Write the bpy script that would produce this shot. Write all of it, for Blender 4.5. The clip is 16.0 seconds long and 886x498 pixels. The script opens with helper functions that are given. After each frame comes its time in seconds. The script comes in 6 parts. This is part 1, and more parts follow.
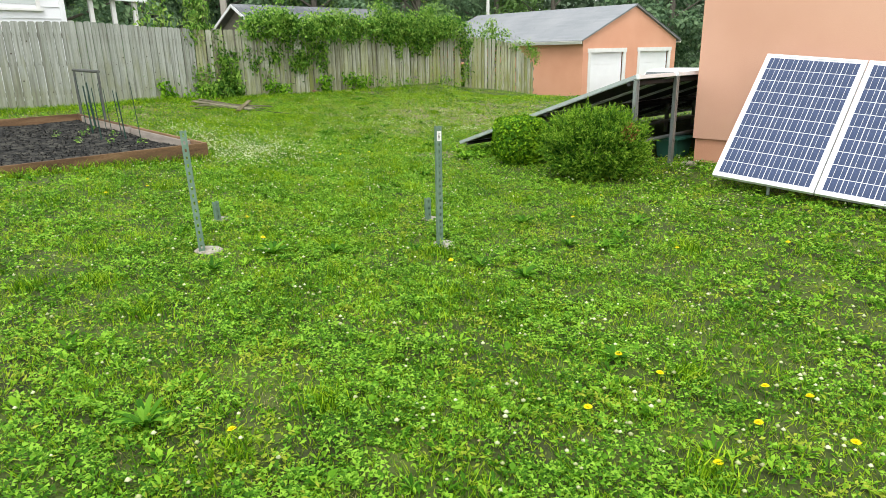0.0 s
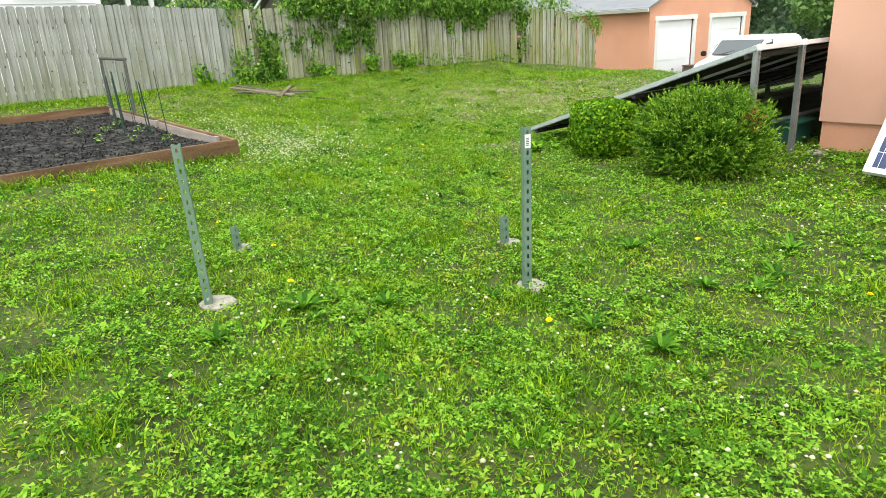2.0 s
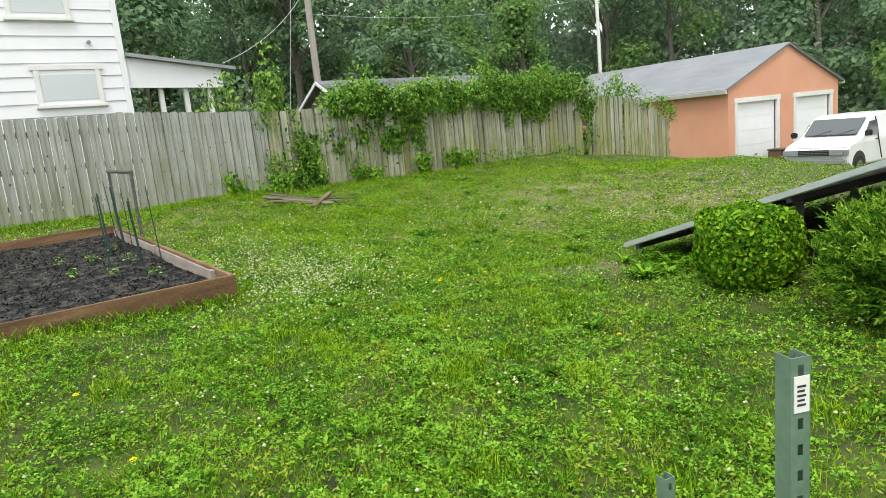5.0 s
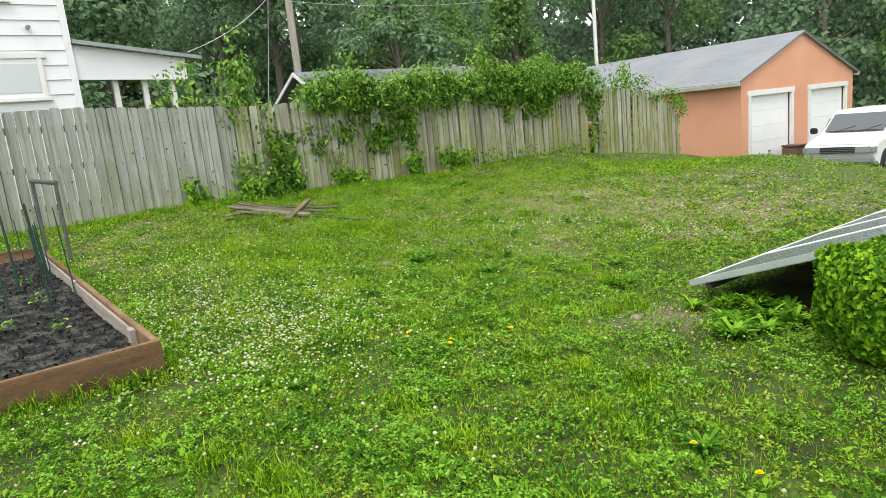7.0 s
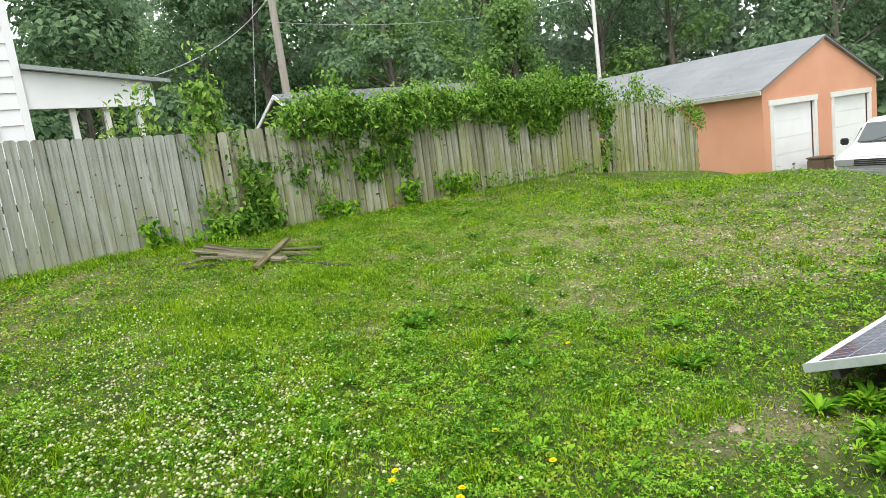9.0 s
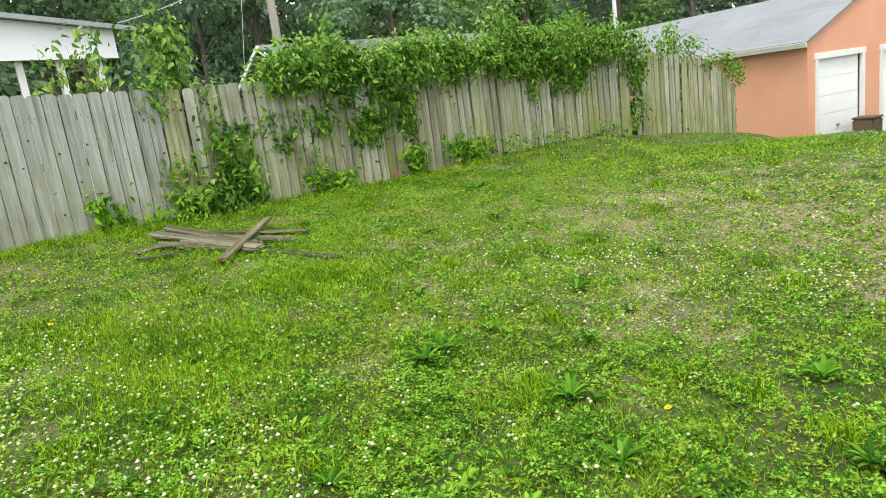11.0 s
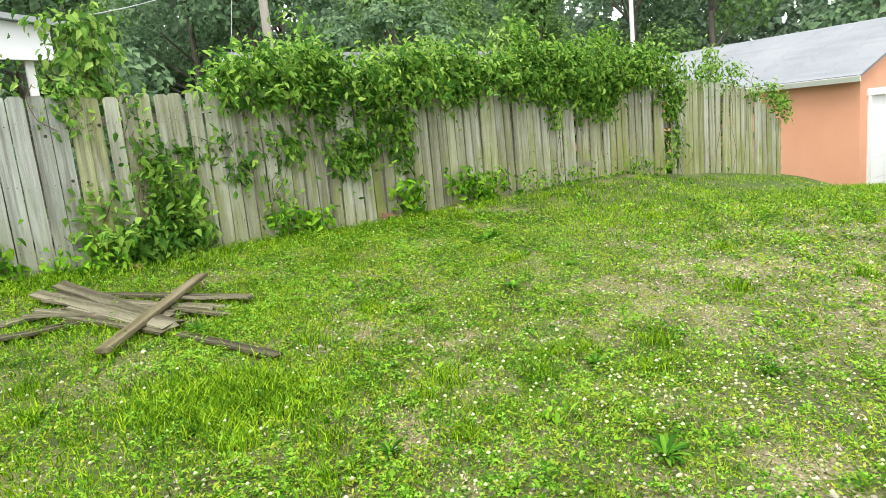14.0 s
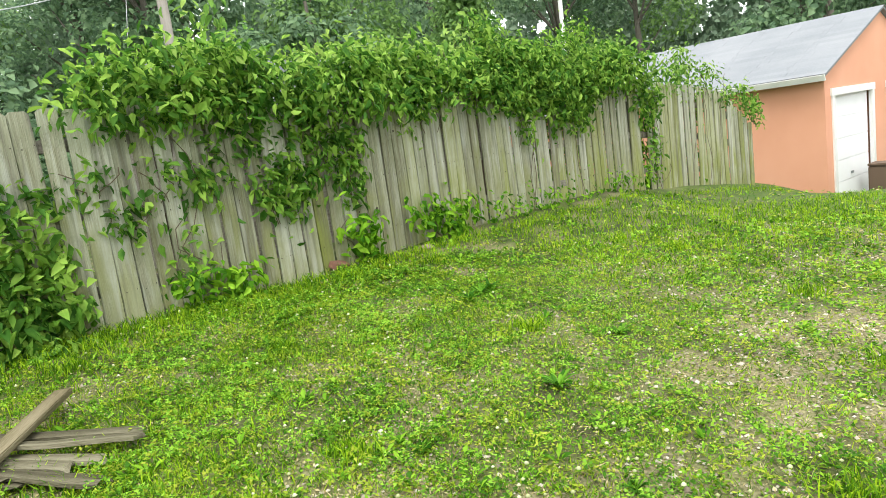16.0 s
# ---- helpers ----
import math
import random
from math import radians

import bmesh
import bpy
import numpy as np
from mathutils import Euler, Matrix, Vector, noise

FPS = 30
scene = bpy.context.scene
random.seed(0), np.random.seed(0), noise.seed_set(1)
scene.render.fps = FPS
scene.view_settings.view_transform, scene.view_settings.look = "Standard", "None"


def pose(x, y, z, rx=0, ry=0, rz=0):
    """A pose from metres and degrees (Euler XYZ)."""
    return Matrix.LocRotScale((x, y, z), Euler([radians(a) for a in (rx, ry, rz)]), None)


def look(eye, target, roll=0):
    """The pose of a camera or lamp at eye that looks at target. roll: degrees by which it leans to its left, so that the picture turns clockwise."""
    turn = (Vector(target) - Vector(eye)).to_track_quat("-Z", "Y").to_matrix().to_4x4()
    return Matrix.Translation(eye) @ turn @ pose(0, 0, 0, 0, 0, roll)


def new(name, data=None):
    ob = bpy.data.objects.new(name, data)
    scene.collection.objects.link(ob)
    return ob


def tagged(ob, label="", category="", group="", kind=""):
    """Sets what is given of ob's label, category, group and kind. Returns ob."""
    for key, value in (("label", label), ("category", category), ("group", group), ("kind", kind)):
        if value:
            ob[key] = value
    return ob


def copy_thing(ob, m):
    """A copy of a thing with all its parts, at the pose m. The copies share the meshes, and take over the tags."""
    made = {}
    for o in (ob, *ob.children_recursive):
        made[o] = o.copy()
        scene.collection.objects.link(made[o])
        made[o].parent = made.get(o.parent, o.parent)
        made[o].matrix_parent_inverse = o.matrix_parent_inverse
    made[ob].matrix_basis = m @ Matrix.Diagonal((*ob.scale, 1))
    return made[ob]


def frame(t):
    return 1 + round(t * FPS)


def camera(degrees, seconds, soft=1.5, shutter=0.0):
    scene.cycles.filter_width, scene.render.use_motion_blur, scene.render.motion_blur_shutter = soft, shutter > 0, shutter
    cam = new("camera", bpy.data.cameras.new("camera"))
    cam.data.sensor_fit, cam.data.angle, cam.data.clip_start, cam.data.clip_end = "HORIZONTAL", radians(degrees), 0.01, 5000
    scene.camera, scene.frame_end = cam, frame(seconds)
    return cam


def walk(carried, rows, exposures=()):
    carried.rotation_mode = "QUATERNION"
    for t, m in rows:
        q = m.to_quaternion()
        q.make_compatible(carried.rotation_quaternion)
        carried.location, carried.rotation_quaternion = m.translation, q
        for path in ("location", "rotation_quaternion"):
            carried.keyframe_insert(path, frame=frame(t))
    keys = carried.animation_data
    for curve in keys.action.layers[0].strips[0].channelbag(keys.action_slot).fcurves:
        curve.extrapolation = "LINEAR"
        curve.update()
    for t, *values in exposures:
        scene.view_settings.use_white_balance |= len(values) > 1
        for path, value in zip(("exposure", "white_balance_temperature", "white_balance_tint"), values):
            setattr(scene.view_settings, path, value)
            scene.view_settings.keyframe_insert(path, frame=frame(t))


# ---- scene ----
cam = camera(67.8, 16.0, soft=0.7)
PATH = [
    (0, (-0.196, 0.545, 1.408), (0.233, 2.412, 0.833), -1.2),
    (0.3, (-0.146, 0.766, 1.382), (0.382, 2.607, 0.805), -2.4),
    (0.5, (-0.127, 0.912, 1.385), (0.522, 2.711, 0.798), -2.6),
    (1, (-0.14, 1.23, 1.42), (0.323, 3.085, 0.832), -2.4),
    (1.3, (-0.3, 1.418, 1.36), (0.16, 3.266, 0.747), -4.1),
    (1.5, (-0.176, 1.547, 1.408), (0.262, 3.373, 0.718), -3.3),
    (2, (-0.096, 1.901, 1.401), (0.181, 3.777, 0.765), -3.1),
    (2.5, (-0.078, 2.246, 1.389), (0.297, 4.145, 0.888), -3.1),
    (3, (-0.09, 2.566, 1.394), (0.219, 4.469, 0.858), -4.4),
    (3.5, (0.009, 2.881, 1.385), (0.18, 4.826, 0.953), -6.9),
    (4, (0.029, 3.284, 1.376), (0.323, 5.222, 0.978), -4.5),
    (4.5, (0.044, 3.653, 1.402), (0.301, 5.585, 0.954), -6.8),
    (4.7, (0.12, 3.827, 1.356), (0.247, 5.791, 1.0), -5.7),
    (6.8, (0.236, 5.621, 1.447), (0.424, 7.57, 1.038), -4.3),
    (7, (0.157, 5.743, 1.424), (0.325, 7.7, 1.044), -5.8),
    (7.5, (0.202, 6.104, 1.418), (0.359, 8.067, 1.069), -7.1),
    (8, (0.288, 6.498, 1.472), (0.455, 8.444, 1.043), -5.5),
    (8.4, (0.282, 6.858, 1.433), (0.583, 8.801, 1.066), -6.3),
    (8.5, (0.236, 6.896, 1.465), (0.528, 8.836, 1.076), -7.1),
    (9, (0.328, 7.243, 1.441), (0.498, 9.21, 1.122), -7.5),
    (9.5, (0.393, 7.618, 1.477), (0.512, 9.58, 1.107), -6.6),
    (9.7, (0.415, 7.822, 1.452), (0.57, 9.773, 1.041), -6.8),
    (11.8, (0.343, 9.327, 1.416), (0.481, 11.274, 0.984), -8.0),
    (12, (0.396, 9.459, 1.411), (0.544, 11.412, 1.003), -7.3),
    (12.5, (0.428, 9.751, 1.393), (0.385, 11.685, 0.883), -7.9),
    (13, (0.448, 10.055, 1.38), (0.652, 11.988, 0.905), -7.4),
    (13.5, (0.512, 10.414, 1.393), (0.711, 12.387, 1.128), -6.2),
    (14, (0.583, 10.787, 1.408), (0.741, 12.749, 1.052), -5.6),
    (14.5, (0.54, 11.158, 1.409), (0.758, 13.108, 1.02), -7.7),
    (15, (0.623, 11.628, 1.409), (0.82, 13.594, 1.103), -5.9),
    (15.5, (0.557, 12.101, 1.351), (0.775, 14.067, 1.06), -6.2),
    (16, (0.408, 12.613, 1.442), (0.79, 14.549, 1.117), -7.9),
]
walk(cam, [(t, look(eye, target, roll)) for t, eye, target, roll in PATH],
     [(0, 0.56), (1.0, 0.74), (2.5, 0.74), (4.0, 0.42), (7.5, 0.48), (9.5, 0.56), (12.0, 0.68), (12.5, 0.78), (13.0, 1.02), (13.5, 0.92), (14.0, 0.93), (14.5, 0.88), (15.0, 1.03), (15.5, 1.20), (16, 0.90)])

# ---- light: bright overcast ----
world = bpy.data.worlds.new("overcast_sky")
scene.world = world
world.use_nodes = True
wn, wl = world.node_tree.nodes, world.node_tree.links
sky = wn.new("ShaderNodeTexSky")
sky.sky_type, sky.sun_disc = "NISHITA", False
sky.sun_elevation, sky.sun_rotation = radians(58), radians(200)
sky.dust_density, sky.air_density = 4.0, 1.0
cloud = wn.new("ShaderNodeMixRGB")
cloud.inputs[0].default_value = 0.85
cloud.inputs[2].default_value = (11.0, 11.2, 11.2, 1)
wl.new(sky.outputs[0], cloud.inputs[1])
wl.new(cloud.outputs[0], wn["Background"].inputs[0])
wn["Background"].inputs[1].default_value = 0.125
sun = new("sun", bpy.data.lights.new("sun", "SUN"))
sun.data.energy, sun.data.angle, sun.data.color = 1.5, radians(22), (1.0, 0.98, 0.94)
sun.matrix_world = look((0, 0, 50), (9, 26, 0))

# ---- materials ----
def mat(name, colors, rough=0.8, metal=0.0, scale=6.0, bump=0.3, fine=60.0, rand=0.0, island=0.0, stretch=None, spec=0.4, trans=0.0):
    """A surface whose colour wanders between the given ones at a coarse and a fine scale."""
    m = bpy.data.materials.new(name)
    m.use_nodes = True
    n, l = m.node_tree.nodes, m.node_tree.links
    b = n["Principled BSDF"]
    b.inputs["Roughness"].default_value, b.inputs["Metallic"].default_value = rough, metal
    b.inputs["Specular IOR Level"].default_value = spec
    tc = n.new("ShaderNodeTexCoord")
    src = tc.outputs["Object"]
    if stretch:
        mp = n.new("ShaderNodeMapping")
        mp.inputs["Scale"].default_value = stretch
        l.new(src, mp.inputs[0])
        src = mp.outputs[0]
    big, small = n.new("ShaderNodeTexNoise"), n.new("ShaderNodeTexNoise")
    big.inputs["Scale"].default_value, small.inputs["Scale"].default_value = scale, fine
    big.inputs["Detail"].default_value, small.inputs["Detail"].default_value = 5, 4
    l.new(src, big.inputs["Vector"]), l.new(src, small.inputs["Vector"])
    add = n.new("ShaderNodeMath")
    add.operation = "MULTIPLY_ADD"
    add.inputs[1].default_value = 0.45
    l.new(small.outputs[0], add.inputs[0])
    half = n.new("ShaderNodeMath")
    half.operation = "MULTIPLY_ADD"
    half.inputs[1].default_value, half.inputs[2].default_value = 0.8, -0.1
    l.new(big.outputs[0], half.inputs[0]), l.new(half.outputs[0], add.inputs[2])
    last = add.outputs[0]
    if rand or island:
        r = n.new("ShaderNodeObjectInfo" if rand else "ShaderNodeNewGeometry")
        out = r.outputs["Random"] if rand else r.outputs["Random Per Island"]
        k = n.new("ShaderNodeMath")
        k.operation = "MULTIPLY_ADD"
        k.inputs[1].default_value = rand or island
        l.new(out, k.inputs[0])
        k2 = n.new("ShaderNodeMath")
        k2.operation = "SUBTRACT"
        k2.inputs[1].default_value = (rand or island) / 2
        l.new(last, k2.inputs[0]), l.new(k2.outputs[0], k.inputs[2])
        last = k.outputs[0]
    ramp = n.new("ShaderNodeValToRGB")
    e = ramp.color_ramp.elements
    while len(e) < len(colors):
        e.new(0.5)
    for i, c in enumerate(colors):
        e[i].position = 0.3 + 0.45 * i / max(1, len(colors) - 1)
        e[i].color = (*c, 1)
    l.new(last, ramp.inputs[0]), l.new(ramp.outputs[0], b.inputs["Base Color"])
    if bump:
        bp = n.new("ShaderNodeBump")
        bp.inputs["Strength"].default_value, bp.inputs["Distance"].default_value = bump, 0.01
        l.new(small.outputs[0], bp.inputs["Height"]), l.new(bp.outputs[0], b.inputs["Normal"])
    if trans:
        t = n.new("ShaderNodeBsdfTranslucent")
        mix = n.new("ShaderNodeMixShader")
        mix.inputs[0].default_value = trans
        l.new(ramp.outputs[0], t.inputs[0]), l.new(b.outputs[0], mix.inputs[1]), l.new(t.outputs[0], mix.inputs[2])
        l.new(mix.outputs[0], n["Material Output"].inputs[0])
    return m


def plain(name, color, rough=0.6, metal=0.0, spec=0.5):
    m = bpy.data.materials.new(name)
    m.use_nodes = True
    b = m.node_tree.nodes["Principled BSDF"]
    b.inputs["Base Color"].default_value, b.inputs["Roughness"].default_value = (*color, 1), rough
    b.inputs["Metallic"].default_value, b.inputs["Specular IOR Level"].default_value = metal, spec
    return m


# Soil darkened: shadow between the leaves is put into its colour.
M_SOIL = mat("shade_dark_lawn_soil", [(0.020, 0.021, 0.008), (0.035, 0.050, 0.008), (0.060, 0.090, 0.012), (0.105, 0.135, 0.022)], 0.95, scale=3.0, fine=55)
M_FENCE = mat("grey_fence_wood", [(0.17, 0.178, 0.145), (0.29, 0.308, 0.27), (0.385, 0.405, 0.37), (0.49, 0.51, 0.48)], 0.9, scale=1.9, fine=26, rand=0.13, stretch=(9, 9, 0.45), bump=0.8, spec=0.2)
M_FENCEOLD = mat("weathered_fence_wood", [(0.18, 0.175, 0.105), (0.32, 0.325, 0.23), (0.44, 0.45, 0.35), (0.56, 0.57, 0.48)], 0.9, scale=1.9, fine=26, rand=0.26, stretch=(9, 9, 0.5), bump=0.9, spec=0.2)
M_FENCEMOSS = mat("mossy_fence_wood", [(0.17, 0.18, 0.065), (0.29, 0.30, 0.145), (0.38, 0.39, 0.24), (0.48, 0.49, 0.37)], 0.9, scale=1.6, fine=26, rand=0.26, stretch=(8, 8, 0.5), bump=0.8, spec=0.2)


def stained(m, tint, amount):
    """Blotches of algae over the wood, rising unevenly from the foot of each board, and dark weather streaks."""
    n, l = m.node_tree.nodes, m.node_tree.links
    b = n["Principled BSDF"]
    src = b.inputs["Base Color"].links[0].from_socket
    tc, info, off = n.new("ShaderNodeTexCoord"), n.new("ShaderNodeObjectInfo"), n.new("ShaderNodeVectorMath")
    off.operation = "MULTIPLY_ADD"
    off.inputs[1].default_value = (1, 1, 1)
    l.new(tc.outputs["Object"], off.inputs[0])
    spread = n.new("ShaderNodeMath")
    spread.operation = "MULTIPLY"
    spread.inputs[1].default_value = 37.0
    l.new(info.outputs["Random"], spread.inputs[0]), l.new(spread.outputs[0], off.inputs[2])
    for colour, stretch, thresh, share, foot in ((tint, (6, 6, 3.2), 0.60, amount, 0.42), ((0.13, 0.125, 0.10), (22, 22, 1.3), 0.60, 0.7, 0.0), ((0.55, 0.56, 0.52), (16, 16, 2.0), 0.63, 0.5, 0.0)):
        mp, no, rise, ramp, mix = n.new("ShaderNodeMapping"), n.new("ShaderNodeTexNoise"), n.new("ShaderNodeSeparateXYZ"), n.new("ShaderNodeMapRange"), n.new("ShaderNodeMixRGB")
        mp.inputs["Scale"].default_value = stretch
        l.new(off.outputs[0], mp.inputs[0]), l.new(mp.outputs[0], no.inputs["Vector"])
        no.inputs["Scale"].default_value, no.inputs["Detail"].default_value = 1.0, 6
        l.new(tc.outputs["Object"], rise.inputs[0])
        k = n.new("ShaderNodeMath")
        k.operation = "MULTIPLY_ADD"
        k.inputs[1].default_value = -foot
        l.new(rise.outputs["Z"], k.inputs[0])
        k2 = n.new("ShaderNodeMath")
        k2.operation = "ADD"
        k2.inputs[1].default_value = foot * 0.55
        l.new(no.outputs[0], k2.inputs[0]), l.new(k2.outputs[0], k.inputs[2])
        ramp.inputs["From Min"].default_value, ramp.inputs["From Max"].default_value = thresh - 0.10, thresh + 0.10
        ramp.inputs["To Max"].default_value = share
        l.new(k.outputs[0], ramp.inputs["Value"]), l.new(ramp.outputs[0], mix.inputs[0])
        l.new(src, mix.inputs[1])
        mix.inputs[2].default_value = (*colour, 1)
        src = mix.outputs[0]
    l.new(src, b.inputs["Base Color"])


stained(M_FENCE, (0.26, 0.275, 0.17), 0.6)
stained(M_FENCEOLD, (0.25, 0.265, 0.10), 0.65)
stained(M_FENCEMOSS, (0.24, 0.27, 0.07), 0.8)
M_KNOT = mat("dark_knot", [(0.035, 0.028, 0.02), (0.10, 0.08, 0.055)], 0.9, scale=9, bump=0.1)
M_RAIL = mat("rail_wood", [(0.12, 0.11, 0.08), (0.28, 0.26, 0.22)], 0.9, stretch=(1, 8, 8))
M_STUCCO = mat("orange_stucco", [(0.60, 0.29, 0.18), (0.665, 0.335, 0.215), (0.71, 0.375, 0.25)], 0.9, scale=0.7, fine=90, bump=0.25)
M_SALMON = mat("pale_salmon_stucco", [(0.60, 0.335, 0.235), (0.665, 0.385, 0.275), (0.71, 0.425, 0.31)], 0.9, scale=0.7, fine=90, bump=0.12)
M_TRIM = mat("white_trim_paint", [(0.66, 0.66, 0.63), (0.78, 0.78, 0.76)], 0.6, scale=3, bump=0.1)
M_WHITE = mat("white_siding_paint", [(0.72, 0.74, 0.76), (0.80, 0.81, 0.82)], 0.55, scale=1.5, bump=0.1)
M_DOOR = mat("white_garage_door", [(0.80, 0.81, 0.82), (0.87, 0.88, 0.89)], 0.5, scale=2, bump=0.08)
M_SHINGLE = mat("grey_shingles", [(0.20, 0.215, 0.23), (0.235, 0.25, 0.265), (0.27, 0.28, 0.295)], 0.9, scale=0.8, fine=25, island=0.15)
M_DARKSHINGLE = mat("dark_shingles", [(0.08, 0.09, 0.10), (0.18, 0.19, 0.20)], 0.9, scale=2, fine=25, island=0.3)
M_GALV = mat("galvanised_steel", [(0.26, 0.29, 0.29), (0.36, 0.39, 0.39)], 0.45, 0.7, scale=12, bump=0.1)
M_GREENGALV = mat("green_grey_steel", [(0.11, 0.19, 0.135), (0.19, 0.275, 0.21)], 0.5, 0.25, scale=10, bump=0.1)
M_ALU = mat("aluminium_frame", [(0.70, 0.72, 0.73), (0.80, 0.81, 0.82)], 0.4, 0.25, scale=5, bump=0.05)
M_EDGE = mat("dull_grey_frame_edge", [(0.36, 0.41, 0.40), (0.48, 0.53, 0.52)], 0.5, 0.3, scale=6, bump=0.05)
M_CELL = mat("blue_solar_cell", [(0.018, 0.032, 0.075), (0.028, 0.047, 0.105), (0.042, 0.066, 0.145)], 0.12, 0.0, scale=7, fine=45, bump=0.0, island=0.25, spec=0.4)
M_BACKSHEET = plain("white_backsheet", (0.60, 0.63, 0.68), 0.2, spec=0.4)
M_BUSBAR = plain("busbar", (0.60, 0.63, 0.70), 0.25, 0.3)
# Near black: the shade beneath the panels is put into this colour.
M_UNDER = mat("shade_black_underside", [(0.02, 0.02, 0.02), (0.04, 0.04, 0.04)], 0.6, bump=0.05)
M_BEDWOOD = mat("brown_bed_boards", [(0.075, 0.042, 0.021), (0.165, 0.095, 0.046), (0.29, 0.185, 0.10)], 0.85, scale=2, fine=40, stretch=(0.7, 0.7, 5), bump=0.4, rand=0.1)
M_BEDGREY = mat("bed_board_inside", [(0.22, 0.19, 0.16), (0.42, 0.37, 0.32)], 0.9, scale=3, stretch=(1, 1, 5))
M_MULCH = mat("dark_mulch", [(0.008, 0.008, 0.008), (0.018, 0.019, 0.019), (0.10, 0.095, 0.08)], 0.95, scale=9, fine=50, bump=0.8, island=0.45, spec=0.1)
M_PIPE = mat("weathered_pipe", [(0.07, 0.075, 0.07), (0.15, 0.155, 0.145)], 0.6, 0.3, scale=14, bump=0.1)
M_STAKE = mat("green_stake", [(0.010, 0.036, 0.028), (0.020, 0.062, 0.046)], 0.45, scale=20)
M_CONCRETE = mat("concrete", [(0.17, 0.15, 0.105), (0.31, 0.29, 0.235), (0.43, 0.41, 0.35)], 0.95, scale=22, fine=90, bump=1.0)
M_STONE = mat("field_stone", [(0.16, 0.125, 0.085), (0.25, 0.20, 0.14), (0.34, 0.285, 0.22)], 0.9, scale=9, rand=0.3)
M_BRICK = mat("old_brick", [(0.13, 0.065, 0.045), (0.22, 0.11, 0.075)], 0.9, scale=12, rand=0.2)
M_PLANK = mat("old_grey_planks", [(0.036, 0.032, 0.018), (0.105, 0.096, 0.060), (0.23, 0.215, 0.145)], 0.9, scale=2, fine=35, stretch=(0.5, 6, 6), rand=0.35, bump=0.6, spec=0.15)
M_OLDBROWN = mat("brown_weathered_plank", [(0.062, 0.052, 0.026), (0.14, 0.12, 0.066), (0.235, 0.205, 0.13)], 0.9, scale=2, fine=35, stretch=(0.6, 7, 7), bump=0.6, spec=0.15)
M_BARK = mat("bark", [(0.09, 0.08, 0.065), (0.19, 0.17, 0.14)], 0.95, scale=4, stretch=(5, 5, 1), bump=0.8)
M_POLE = mat("pole_wood", [(0.30, 0.27, 0.23), (0.42, 0.39, 0.35)], 0.9, scale=3, stretch=(6, 6, 0.4))
M_STEM = mat("vine_stem", [(0.10, 0.075, 0.05), (0.17, 0.13, 0.09)], 0.9)
# Light grey: the sky's reflection along the wires is put into the colour.
M_CABLE = plain("sky_paled_cable", (0.42, 0.43, 0.44), 0.5)
M_VANPAINT = plain("white_van_paint", (0.80, 0.81, 0.82), 0.22)
M_GLASS = plain("dark_window_glass", (0.05, 0.06, 0.06), 0.08, spec=0.5)
M_PANE = plain("pale_window_blind", (0.55, 0.60, 0.60), 0.15, spec=0.6)
# Greyer than the door glass: reflected sky is painted into this colour.
M_WINDSCREEN = plain("sky_greyed_windscreen", (0.085, 0.10, 0.105), 0.08, spec=0.5)
M_BLACK = plain("black_plastic", (0.02, 0.02, 0.022), 0.5)
M_TYRE = plain("tyre_rubber", (0.018, 0.018, 0.018), 0.85)
M_CHROME = plain("chrome", (0.6, 0.6, 0.62), 0.18, 1.0)
M_BUMPER = plain("dull_grey_bumper", (0.34, 0.35, 0.36), 0.35, 0.3)
M_BOXBROWN = plain("brown_box", (0.13, 0.085, 0.055), 0.7)
M_LAMPGLASS = plain("headlamp_glass", (0.30, 0.31, 0.32), 0.1)
M_BIN = plain("green_plastic", (0.02, 0.10, 0.07), 0.5)
M_PAPER = plain("white_label", (0.75, 0.75, 0.72), 0.6)
M_INK = plain("label_ink", (0.03, 0.03, 0.03), 0.7)


def leafmat(name, dark, mid, light, trans=0.35, rough=0.6):
    return mat(name, [dark, mid, light], rough, scale=2.0, fine=14, bump=0.0, island=0.7, trans=trans, spec=0.14)


M_GRASS = leafmat("grass_blade", (0.050, 0.145, 0.004), (0.165, 0.34, 0.008), (0.37, 0.55, 0.022))
M_CLOVER = leafmat("clover_leaf", (0.040, 0.13, 0.006), (0.13, 0.325, 0.018), (0.30, 0.54, 0.050))
M_YELLOWGREEN = leafmat("yellow_green_weed", (0.12, 0.23, 0.008), (0.245, 0.365, 0.020), (0.40, 0.47, 0.05))
M_DRY = leafmat("dry_grass", (0.22, 0.18, 0.07), (0.38, 0.32, 0.15), (0.58, 0.50, 0.28), 0.2)
M_WEED = leafmat("weed_leaf", (0.045, 0.155, 0.006), (0.13, 0.32, 0.012), (0.28, 0.51, 0.034))
M_ROSETTE = leafmat("rosette_leaf", (0.032, 0.125, 0.006), (0.085, 0.245, 0.012), (0.17, 0.37, 0.026))
M_VINE = leafmat("vine_leaf", (0.050, 0.15, 0.018), (0.15, 0.325, 0.042), (0.32, 0.51, 0.085), 0.4)
M_SAPLING = leafmat("sapling_leaf", (0.075, 0.19, 0.026), (0.18, 0.35, 0.055), (0.36, 0.53, 0.12), 0.4)
M_BOX = leafmat("boxwood_leaf", (0.050, 0.16, 0.006), (0.15, 0.335, 0.012), (0.30, 0.51, 0.02), 0.3)
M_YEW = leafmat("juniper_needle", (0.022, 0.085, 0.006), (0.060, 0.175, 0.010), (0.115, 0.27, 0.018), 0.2)
